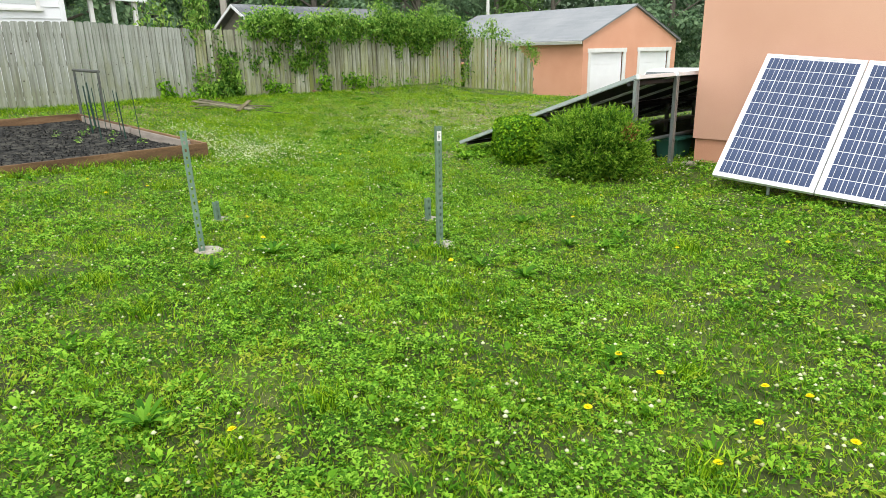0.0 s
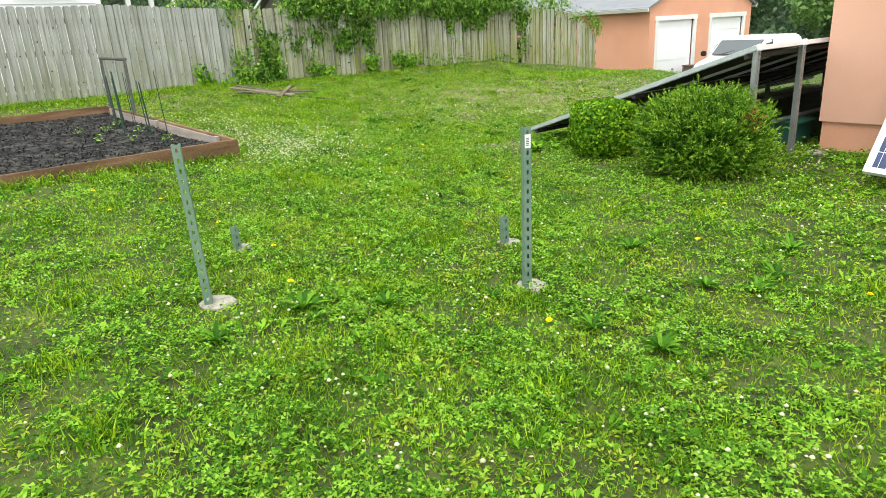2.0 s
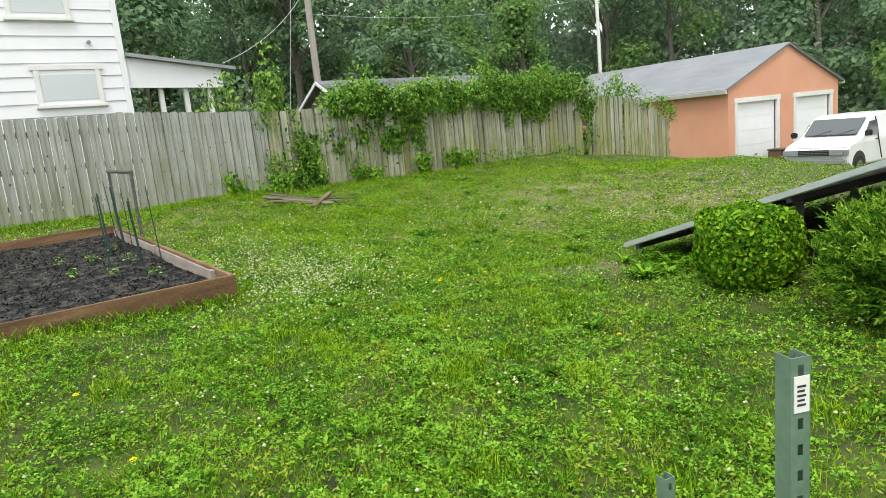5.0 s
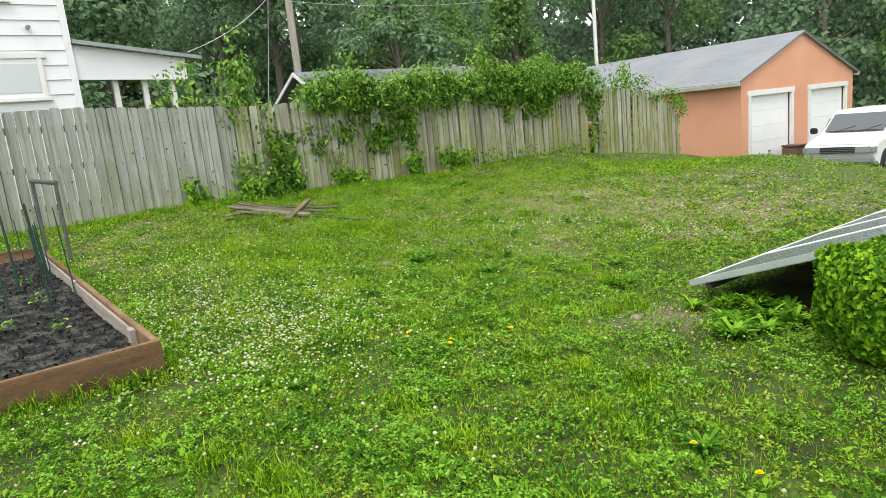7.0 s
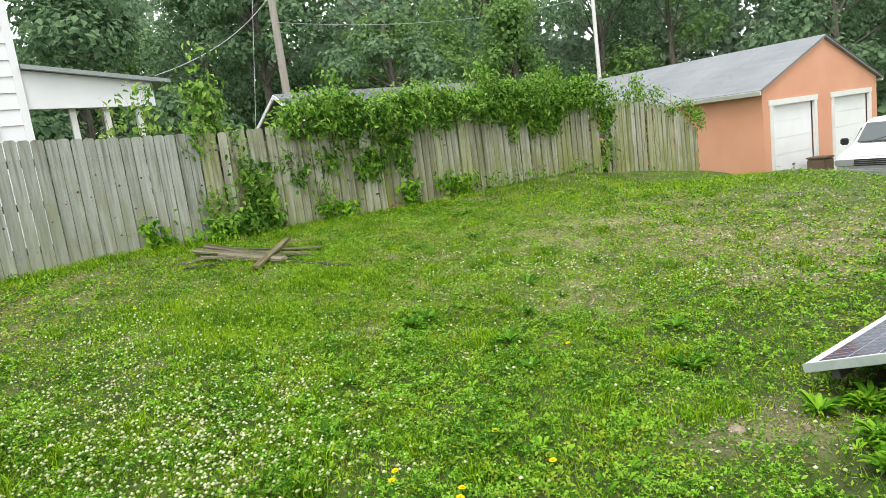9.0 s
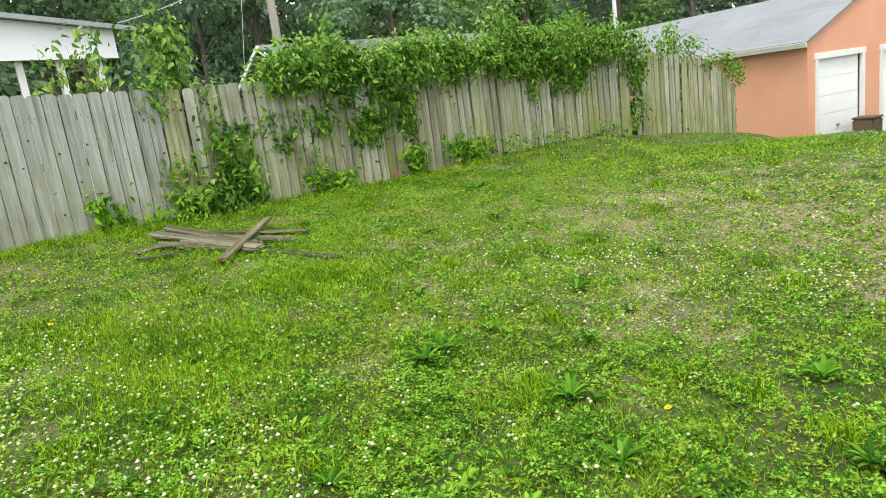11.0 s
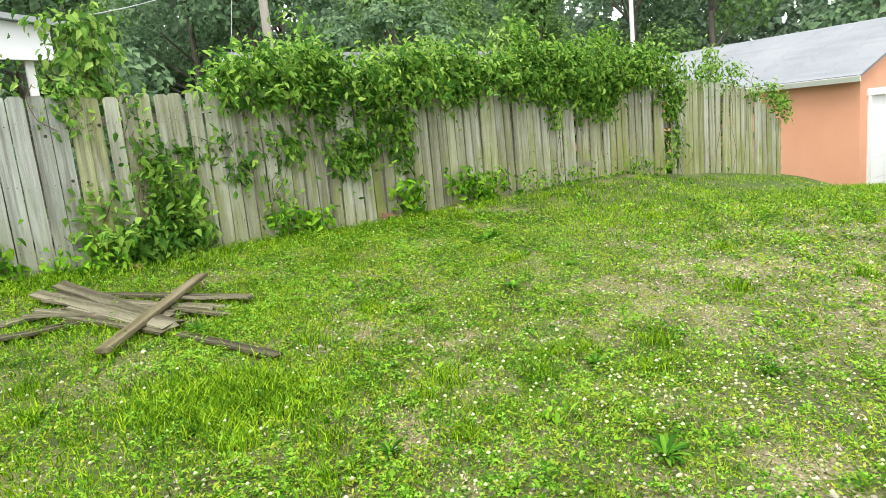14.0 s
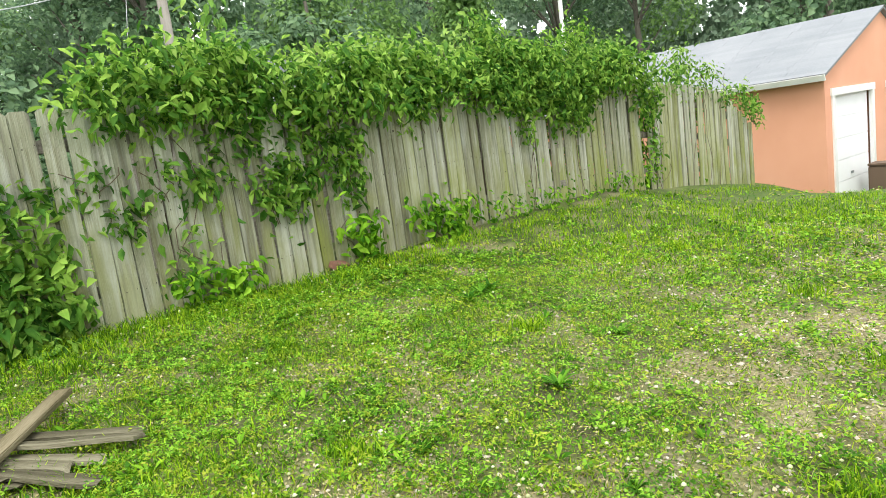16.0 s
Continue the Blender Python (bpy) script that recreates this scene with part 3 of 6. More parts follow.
def shed():
    g = thing("shed", pose(-1.32, 20.9, 0.4, 0, 0, 33.5), "small shed with dark shingled roof behind the fence", "shed")
    L, W, H, R = 5.2, 1.35, 1.62, 2.36
    part("wall", bbox(0.1, -W + 0.1, -0.1, L - 0.1, W - 0.1, H), M_RAIL, g)
    bm = prism([(-W + 0.1, H), (W - 0.1, H), (0, R - 0.06)], 0.1, L - 0.1)
    bmesh.ops.transform(bm, matrix=pose(0, 0, 0, 0, 0, -90) @ Matrix.Diagonal((-1, 1, 1, 1)), verts=bm.verts[:])
    bmesh.ops.recalc_face_normals(bm, faces=bm.faces[:])
    part("gable", bm, M_RAIL, g)
    ang = math.degrees(math.atan2(R - H, W))
    sl = math.hypot(R - H, W) + 0.25
    for side in (1, -1):
        m = Matrix.Translation((0, 0, R)) @ pose(0, 0, 0, ang if side < 0 else -ang, 0, 0) @ Matrix.Diagonal((1, side, 1, 1))
        roof = part("roof", bbox(-0.12, 0, -0.03, L + 0.12, sl, 0.01, 0, m), M_DARKSHINGLE, g)
        bm = bmesh.new()
        rng = random.Random(9)
        for r in range(9):
            x = -0.13 - rng.random() * 0.2
            while x < L + 0.1:
                box(bm, max(x, -0.13), r * sl / 9, 0.012 + rng.random() * 0.004, min(x + 0.3, L + 0.13), (r + 1) * sl / 9 + 0.01, 0.024, m)
                x += 0.306
        bmesh.ops.recalc_face_normals(bm, faces=bm.faces[:])
        part("shingle_course", bm, M_DARKSHINGLE, roof)["kind"] = "stuff"
        part("barge_board", bbox(-0.15, 0, -0.06, -0.12, sl, 0.012, 0, m), M_WHITE, g)
    return g


shed()

# ---- van on the drive ----
def van():
    X, Y = 11.55, 21.25
    v = thing("van", pose(X, Y, -0.97, 0, 0, 210) @ Matrix.Diagonal((0.88, 0.88, 0.88, 1)), "white panel van with dark windscreen parked on the drive", "van")
    prof = [(-4.5, 0.42), (-4.5, 1.50), (-4.35, 1.74), (-4.0, 1.83), (-2.1, 1.84), (-1.75, 1.77), (-0.95, 1.20), (-0.14, 1.00), (-0.02, 0.92), (0.0, 0.45), (-0.2, 0.32), (-4.3, 0.32)]
    bm = prism(prof, -0.97, 0.97)
    bmesh.ops.bisect_plane(bm, geom=bm.verts[:] + bm.edges[:] + bm.faces[:], plane_co=(0, 0, 1.05), plane_no=(0, 0, 1))
    for vv in bm.verts:
        k = max(0.0, vv.co.z - 1.05)
        vv.co.y *= 1 - 0.16 * k
        vv.co.x -= 0.10 * (abs(vv.co.y) / 0.97) ** 2 if vv.co.x > -1.0 else 0
    bmesh.ops.bevel(bm, geom=[e for e in bm.edges if len(e.link_faces) == 2 and e.calc_face_angle(0) > 0.3], offset=0.05, segments=3, affect="EDGES")
    body = part("body", bm, M_VANPAINT, v, smooth=False)
    ang = math.degrees(math.atan2(0.57, 0.80))
    scr = part("windscreen", bbox(-0.40, -0.79, 0.0, 0.40, 0.79, 0.02, 0.008, Matrix.Translation((-1.335, 0, 1.483)) @ pose(0, 0, 0, 0, ang, 0)), M_WINDSCREEN, v)
    for sy in (-1, 1):
        m = Matrix.Translation((-1.55, sy * 0.966, 1.18)) @ pose(0, 0, 0, sy * 9, 0, 0)
        part("door_window", prism([(-0.52, 0.0), (0.36, 0.0), (-0.05, 0.42), (-0.52, 0.45)], -0.02, 0.02), M_GLASS, v).matrix_local = m
        part("door_seam", bbox(-0.49, -0.016, -0.75, -0.475, 0.016, 0.55), M_BLACK, v).matrix_local = m
        part("door_handle", bbox(-2.0, sy * 0.975 - 0.02, 1.02, -1.86, sy * 0.975 + 0.02, 1.06, 0.008), M_BLACK, v)
        mir = part("mirror", bbox(-1.10, sy * 1.02 - (0.0 if sy > 0 else 0.2), 1.20, -0.98, sy * 1.02 + (0.2 if sy > 0 else 0.0), 1.38, 0.03), M_BLACK, v)
        lamp = part("headlight", bbox(-0.10, sy * 0.66 - 0.2, 0.70, 0.012, sy * 0.66 + 0.2, 0.88, 0.02), M_LAMPGLASS, v)
        part("side_lamp", bbox(-0.18, sy * 0.915 - 0.05, 0.71, -0.03, sy * 0.915 + 0.05, 0.87, 0.015), M_LAMPGLASS, v, "amber and clear corner lamp")
        for wx in (-0.78, -3.55):
            arch = btube((wx, sy * 0.955, 0.36), (wx, sy * 0.984, 0.36), 0.42, n=28)
            part("wheel_arch", arch, M_BLACK, v)
            wheel = thing("wheel", Matrix.Identity(4), "", "")
            wheel.parent = v
            for key in list(wheel.keys()):
                del wheel[key]
            bm = btube((wx, sy * 0.80, 0.33), (wx, sy * 1.0, 0.33), 0.33, n=28)
            bmesh.ops.bevel(bm, geom=[e for e in bm.edges if len(e.link_faces) == 2 and e.calc_face_angle(0) > 1.2], offset=0.03, segments=2, affect="EDGES")
            part("tyre", bm, M_TYRE, wheel)
            part("rim", btube((wx, sy * 0.9, 0.33), (wx, sy * 1.006, 0.33), 0.19, 0.17, n=24), M_CHROME, wheel)
    part("grille", bbox(-0.06, -0.46, 0.70, 0.008, 0.46, 0.88, 0.01), M_BLACK, v)
    for k in range(3):
        part("grille_bar", bbox(0.0, -0.46, 0.735 + k * 0.05, 0.016, 0.46, 0.742 + k * 0.05), M_BUMPER, v)
    part("bumper", bbox(-0.12, -0.95, 0.42, 0.10, 0.95, 0.62, 0.04), M_BUMPER, v, "dull grey front bumper")
    for sy in (-0.42, 0.25):
        part("wiper", btube((-0.84, sy, 1.25), (-0.98, sy + 0.5, 1.40), 0.012, n=6), M_BLACK, v)
    return v


van()
bin_ob = thing("storage_box", pose(12.55, 24.55, -0.98, 0, 0, 28), "brown box standing beside the garage door", "box")
part("box", bbox(-0.25, -0.3, 0, 0.25, 0.2, 0.62, 0.03), M_BOXBROWN, bin_ob)
part("lid", bbox(-0.27, -0.32, 0.622, 0.27, 0.22, 0.67, 0.02), M_BOXBROWN, bin_ob)

# ---- solar panels ----
def cell_mesh(name, w, h, bars=True):
    bm = bmesh.new()
    g = 0.004
    box(bm, g, g, 0.0, w - g, h - g, 0.0012)
    me = bpy.data.meshes.new(name)
    bm.to_mesh(me)
    bm.free()
    me.materials.append(M_CELL)
    return me


def panel_parts(owner, m, w, l, single):
    """One framed panel of 6 by 10 cells under owner: x across, y along, z out of its face."""
    p = owner
    part("backsheet", bbox(0.012, 0.012, 0.012, w - 0.012, l - 0.012, 0.020, 0, m), M_BACKSHEET, p)
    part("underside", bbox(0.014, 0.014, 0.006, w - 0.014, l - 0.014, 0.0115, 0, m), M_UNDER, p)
    for x0, y0, x1, y1 in ((0, 0, w, 0.030), (0, l - 0.030, w, l), (0, 0.0305, 0.030, l - 0.0305), (w - 0.030, 0.0305, w, l - 0.0305)):
        part("frame_rail", bbox(x0, y0, -0.020, x1, y1, 0.026, 0.002, m), M_ALU, p)
    cw, ch = (w - 0.10) / 6, (l - 0.10) / 10
    if single:
        me = cell_mesh("solar_cell", cw, ch)
        for i in range(6):
            for j in range(10):
                c = new("solar_cell", me)
                c.parent = p
                c.matrix_local = m @ Matrix.Translation((0.05 + i * cw, 0.05 + j * ch, 0.0205))
    else:
        bm = bmesh.new()
        for i in range(6):
            for j in range(10):
                box(bm, 0.05 + i * cw + 0.004, 0.05 + j * ch + 0.004, 0.0205, 0.05 + (i + 1) * cw - 0.004, 0.05 + (j + 1) * ch - 0.004, 0.0215, m)
        part("cell_sheet", bm, M_CELL, p)["kind"] = "stuff"
    for i in range(6):
        for f in (0.3, 0.7):
            x = 0.05 + (i + f) * cw
            part("busbar", bbox(x - 0.002, 0.04, 0.0219, x + 0.002, l - 0.04, 0.0224, 0, m), M_BUSBAR, p)


def leaning_panels():
    ang = -55.2
    d = Vector((math.cos(radians(ang)), math.sin(radians(ang)), -0.08)).normalized()
    up = Vector((-d.y, d.x, 0)).normalized()
    tilt = radians(48.7)
    yv = up * math.cos(tilt) + Vector((0, 0, math.sin(tilt)))
    zv = d.cross(yv).normalized()
    yv = zv.cross(d)
    rot = Matrix((d, yv, zv)).transposed().to_4x4()
    for k in range(3):
        o = Vector((4.241, 6.758, 0.058)) + d * (1.012 * k)
        p = thing("leaning_solar_panel", Matrix.Translation(o) @ rot, "blue polycrystalline solar panel leaning on legs beside the house", "solar panel", "leaning solar panels")
        panel_parts(p, Matrix.Identity(4), 1.0, 1.65, True)
        inv = p.matrix_world.inverted()
        for f, yy in ((0.55, 0.12), (0.2, 1.5), (0.8, 1.5)):
            a = p.matrix_world @ Vector((f, yy, -0.02))
            b = Vector((a.x, a.y, gz(a.x, a.y) - 0.03))
            part("leg", btube(inv @ a, inv @ b, 0.02, n=8), M_GALV, p)
        part("cross_rail", bbox(0, 1.48, -0.06, 1.0, 1.52, -0.021, 0.003), M_GALV, p)
        part("cross_rail", bbox(0, 0.10, -0.06, 1.0, 0.14, -0.021, 0.003), M_GALV, p)


leaning_panels()


def strut(L, holes=True, w=0.041, pitch=0.05):
    """A perforated steel channel standing on z = 0: a slotted web towards -y, two flanges and their lips."""
    bm = bmesh.new()
    t = 0.0025
    h = w / 2
    s = 0.0060
    n = max(1, int(L / pitch))
    pitch = L / n
    box(bm, -h, -h, 0, -s, -h + t, L)
    box(bm, s, -h, 0, h, -h + t, L)
    for i in range(n):
        z = i * pitch
        box(bm, -s, -h, z, s, -h + t, z + pitch * 0.28)
        box(bm, -s, -h, z + pitch * 0.72, s, -h + t, z + pitch)
    for sx in (-1, 1):
        x0, x1 = sorted((sx * h, sx * (h - t)))
        box(bm, x0, -h + t, 0, x1, h, L)
        x0, x1 = sorted((sx * (h - t), sx * (h - 0.010)))
        box(bm, x0, h - t, 0, x1, h, L)
    return bm


def footing(seed, r):
    rng = random.Random(seed)
    bm = bmesh.new()
    n = 18
    ring = []
    for k, (f, z) in enumerate(((1.06, -0.06), (1.0, 0.012), (0.86, 0.022))):
        ring.append([bm.verts.new((r * f * (1 + 0.10 * math.sin(2.1 * i + seed) + rng.uniform(-0.05, 0.05)) * math.cos(2 * math.pi * i / n), r * f * (1 + 0.1 * math.cos(1.3 * i) + rng.uniform(-0.05, 0.05)) * math.sin(2 * math.pi * i / n), z + rng.uniform(-0.004, 0.004))) for i in range(n)])
    for a, b in zip(ring, ring[1:]):
        for i in range(n):
            bm.faces.new((a[i], a[(i + 1) % n], b[(i + 1) % n], b[i]))
    bm.faces.new(ring[-1])
    return bm


def strut_post(x, y, L, lean_x, lean_y, turn, label, seed, sticker):
    z = gz(x, y)
    p = thing("channel_post", Matrix.Translation((x, y, z)), label, "post", "channel posts")
    m = pose(0, 0, -0.03, lean_x, lean_y, turn)
    part("channel", strut(L + 0.03), M_GREENGALV, p).matrix_local = m
    part("footing", footing(seed, 0.092 if L > 0.5 else 0.075), M_CONCRETE, p, "rough grey concrete collar in the turf").location = (0.035, 0.03, -0.004)
    if sticker:
        lab = part("label", bbox(-0.016, -0.0235, L - 0.075, 0.016, -0.0215, L - 0.005), M_PAPER, p, "white paper sticker with dark bars")
        lab.matrix_local = m
        for k in range(5):
            part("print_bar", bbox(-0.010, -0.0245, L - 0.062 + k * 0.009, 0.008 - 0.003 * (k % 2), -0.0238, L - 0.058 + k * 0.009), M_INK, lab)
    return p


strut_post(0.85, 5.2, 0.90, 0.0, 0.3, 8, "upright green-grey slotted steel channel post set in concrete", 1, True)
strut_post(-0.84, 5.2, 0.84, -1.0, -1.8, 6, "leaning green-grey slotted steel channel post set in concrete", 2, False)
strut_post(0.93, 6.0, 0.20, 0, 0, 20, "short steel channel stub set in rough concrete", 3, False)
strut_post(-0.82, 6.17, 0.17, 0, -2, 30, "short steel channel stub set in pale concrete", 4, False)


def solar_array():
    o = Vector((3.80, 7.72, 1.07))
    yv = (V * 2.93 - Vector((0, 0, 1.0))).normalized()
    zv = U.cross(yv)
    rot = Matrix((U, yv, zv)).transposed().to_4x4()
    a = thing("solar_array", Matrix.Translation(o) @ rot, "low rack of blue solar panels on steel posts behind the shrubs", "solar array")
    inv = a.matrix_world.inverted()
    # Columns beyond sight are added so the space under the rack stays dark.
    for i in range(8):
        for j in range(2):
            p = new("module")
            p.parent = a
            panel_parts(p, Matrix.Translation((i * 1.01, j * 1.55, 0)), 1.0, 1.54, False)
    for y in (0.12, 1.42, 1.68, 2.95):
        # Rails take the same near-black, the rack's shade painted onto them.
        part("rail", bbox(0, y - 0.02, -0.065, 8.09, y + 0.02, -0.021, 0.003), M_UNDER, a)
    for x in (0.03, 0.97, 2.0, 3.0, 4.0, 5.0, 6.0, 7.0, 8.04):
        for y in (0.02, 1.85):
            q0 = a.matrix_world @ Vector((x, y, -0.022))
            L = q0.z - gz(q0.x, q0.y) + 0.05
            c = strut(L, w=0.05)
            bmesh.ops.transform(c, matrix=inv @ Matrix.Translation((q0.x, q0.y, q0.z - L)) @ pose(0, 0, 0, 0, 0, 20), verts=c.verts[:])
            part("post", c, M_GALV, a)
    part("end_rail", bbox(-0.014, 0.0, -0.016, -0.002, 3.09, 0.030, 0.002), M_EDGE, a)
    for x in (0.03, 0.97):
        part("clamp", bbox(x - 0.03, -0.03, -0.03, x + 0.03, 0.05, 0.034, 0.006), M_ALU, a)
    for k, y in enumerate((0.3, 1.1)):
        q0 = a.matrix_world @ Vector((0.5, y, 0))
        q1 = a.matrix_world @ Vector((8.0, y, 0))
        q0.z = q1.z = 0.24 + 0.05 * k
        part("cross_rail", btube(inv @ q0, inv @ q1, 0.025), M_GALV, a)
    return a


solar_array()

# green tub and loose block under the rack by the house corner
tub = thing("storage_tub", pose(5.0, 8.75, gz(5.0, 8.75), 0, 0, TURN), "dark green plastic tub under the solar rack", "tub")
bm = bbox(-0.22, -0.16, 0, 0.22, 0.16, 0.26)
for v_ in bm.verts:
    if v_.co.z < 0.1:
        v_.co.x *= 0.88
        v_.co.y *= 0.88
bmesh.ops.bevel(bm, geom=bm.edges[:], offset=0.02, segments=2, affect="EDGES")
part("tub", bm, M_BIN, tub)
part("rim", bbox(-0.245, -0.185, 0.245, 0.245, 0.185, 0.275, 0.01), M_BIN, tub)


def stone(name, x, y, r, seed, material, label, squash=0.6, group=""):
    rng = random.Random(seed)
    bm = bmesh.new()
    bmesh.ops.create_icosphere(bm, subdivisions=2, radius=r)
    for v_ in bm.verts:
        k = 1 + 0.28 * noise.noise(v_.co / r * 1.3 + Vector((seed, 0, 0)))
        v_.co = Vector((v_.co.x * k * 1.3, v_.co.y * k, v_.co.z * k * squash))
    ob = part(name, bm, material)
    ob.matrix_world = Matrix.Translation((x, y, gz(x, y) + r * squash * 0.35)) @ pose(0, 0, 0, 0, 0, rng.uniform(0, 360))
    return tagged(ob, label, "stone", group)


stone("stone", 4.78, 8.02, 0.09, 3, M_CONCRETE, "pale rough stone in clover by the house corner", 0.45)
stone("stone", 2.33, 10.06, 0.030, 5, M_STONE, "tan stone on bare soil by the solar rack", 0.7, "stones by the rack")
stone("stone", 1.80, 9.95, 0.030, 6, M_STONE, "tan stone on bare soil by the solar rack", 0.7, "stones by the rack")
stone("stone", 1.74, 9.86, 0.018, 7, M_STONE, "small stone on bare soil by the solar rack", 0.7, "stones by the rack")
stone("stone", 2.10, 9.90, 0.02, 8, M_STONE, "small stone on bare soil by the solar rack", 0.7, "stones by the rack")
stone("stone", 1.50, 18.95, 0.07, 9, M_STONE, "grey stone in grass at the foot of the fence", 0.5)

brick_ob = part("brick", bbox(-0.10, -0.05, -0.03, 0.10, 0.05, 0.03, 0.006), M_BRICK)
brick_ob.matrix_world = Matrix.Translation((0.62, 18.62, gz(0.62, 18.62) + 0.05)) @ pose(0, 0, 0, 25, 10, 50)
tagged(brick_ob, "old red brick tipped against the fence foot", "brick")
brick_two = part("brick", bbox(-0.10, -0.05, -0.03, 0.10, 0.05, 0.03, 0.006), M_BRICK)
brick_two.matrix_world = Matrix.Translation((-1.75, 16.85, gz(-1.75, 16.85) + 0.02)) @ pose(0, 0, 0, 8, 4, 20)
tagged(brick_two, "old red brick lying in weeds by the fence", "brick")


# ---- raised bed ----
def raised_bed():
    B0, B1 = Vector((-1.24, 9.63, 0)), Vector((-3.75, 13.58, 0))
    e = (B1 - B0)
    L = e.length
    ang = math.degrees(math.atan2(e.y, e.x))
    bed = thing("raised_bed", Matrix.Translation((B0.x, B0.y, 0.0)) @ pose(0, 0, 0, 0, 0, ang), "raised garden bed of brown stained boards with dark mulch", "raised bed")
    W, t, top = 3.6, 0.04, 0.335
    slope = 0.14 / L
    def zt(x):
        return top + slope * x
    # sides: along x on y = 0 (towards the lawn) and y = W; ends at x = 0 and x = L
    def board(x0, y0, x1, y1, z0, z1, mm, lab=""):
        bm = bbox(x0, y0, z0, x1, y1, z1, 0.004)
        for v_ in bm.verts:
            v_.co.z += slope * v_.co.x
        part("board", bm, mm, bed, lab)
    board(-t, 0, 0, W, top - 0.24, top, M_BEDWOOD)
    board(-t, W + 0.004, 0, 2 * W - 0.4, top - 0.24, top, M_BEDWOOD)
    board(0.003, 0, L / 2, t, top - 0.24, top, M_BEDWOOD)
    board(L / 2 + 0.004, 0, L, t, top - 0.24, top, M_BEDWOOD)
    board(L + 0.003, 0, L + t, W, top - 0.24, top, M_BEDWOOD)
    board(L + 0.003, W + 0.004, L + t, 2 * W - 0.4, top - 0.24, top, M_BEDWOOD)
    for x in (0.35, L / 2 - 0.05, L - 0.4):
        bm = bbox(x, t + 0.002, top - 0.16, x + 0.09, t + 0.04, top - 0.01 , 0.003)
        for v_ in bm.verts:
            v_.co.z += slope * v_.co.x
        part("cleat", bm, M_BEDGREY, bed, "pale grey board cleat")
    bm = bbox(0.46, t + 0.002, top - 0.14, L - 0.45, t + 0.02, top - 0.025, 0.002)
    for v_ in bm.verts:
        v_.co.z += slope * v_.co.x
    part("inner_board", bm, M_BEDGREY, bed, "weathered grey inner board")
    n = 40
    xs, ys = np.linspace(0.0, L, n), np.linspace(0.02, 2 * W - 0.4, n)
    X, Y = np.meshgrid(xs, ys)
    rng = np.random.default_rng(5)
    Z = top - 0.13 + slope * X + 0.02 * np.sin(3 * X + 2 * Y) * np.cos(2.3 * Y) + 0.01 * rng.random(X.shape)
    q = (np.arange(n - 1)[:, None] * n + np.arange(n - 1)[None]).ravel()
    indexed_mesh("mulch", np.stack([X, Y, Z], -1).reshape(-1, 3), np.stack([q, q + 1, q + n + 1, q + n], 1), M_MULCH, bed, smooth=True)
    k = 15000
    px, py = rng.uniform(0.03, L - 0.03, k), rng.uniform(0.06, 2 * W - 0.45, k)
    pz = top - 0.12 + slope * px + 0.02 * np.sin(3 * px + 2 * py) * np.cos(2.3 * py) + 0.006
    chips = leaves("bark_chip_cover", np.stack([px, py, pz], 1), rng.normal(size=(k, 3)) * 0.5 + [0, 0, 1], rng.uniform(0.008, 0.022, k), M_MULCH, bed, rng, 2.2, 0.1)
    chips["kind"] = "stuff"
    return bed, Matrix.Translation((B0.x, B0.y, 0.0)) @ pose(0, 0, 0, 0, 0, ang), L, top, slope


bed, BEDM, BEDL, BEDTOP, BEDSLOPE = raised_bed()


def on_bed(x, y):
    p = BEDM @ Vector((x, y, BEDTOP - 0.13 + BEDSLOPE * x))
    return p


for x, y, top, thick in ((-3.13, 11.83, 1.00, 0.018), (-2.83, 11.06, 1.00, 0.012), (-3.25, 12.53, 1.03, 0.018), (-3.30, 12.7, 0.80, 0.014), (-2.62, 11.37, 0.94, 0.010), (-2.50, 11.05, 0.93, 0.014),
                         (-3.45, 13.1, 1.10, 0.008), (-3.02, 12.2, 1.02, 0.008), (-2.30, 11.05, 1.06, 0.008), (-2.72, 11.25, 0.98, 0.007)):
    q_ = BEDM.inverted() @ Vector((x, y, 0))
    p = on_bed(q_.x, max(q_.y, 0.10))
    lx = 3.0 * math.sin(7 * x)
    h = top - p.z
    st = thing("plant_stake", Matrix.Translation(p) @ pose(0, 0, 0, lx, -2.5, 0), "dark green plastic-coated stake standing in mulch", "stake", "garden stakes")
    part("rod", btube((0, 0, -0.12), (0, 0, h), thick * 0.75, thick * 0.6, 8), M_STAKE, st)
    part("tip", btube((0, 0, h), (0, 0, h + 0.02), thick * 0.6, thick * 0.2, 8), M_STAKE, st)

# seedlings in the mulch
srng = np.random.default_rng(44)
for k in range(7):
    p = on_bed(1.2 + 0.33 * k, 0.35 + 0.3 * (k % 3))
    t_ = thing("seedling", Matrix.Translation(p), "small pale green seedling in dark mulch", "seedling", "seedlings in the bed")
    m_ = 14
    a_ = srng.uniform(0, 6.28, m_)
    r_ = srng.uniform(0.02, 0.07, m_)
    leaves("leaves", np.stack([np.cos(a_) * r_, np.sin(a_) * r_, srng.uniform(0.02, 0.10, m_)], 1), srng.normal(size=(m_, 3)) * 0.4 + (0, 0, 1), srng.uniform(0.018, 0.04, m_), M_YELLOWGREEN if k > 6 else M_SAPLING, t_, srng, 1.6)["kind"] = "stuff"

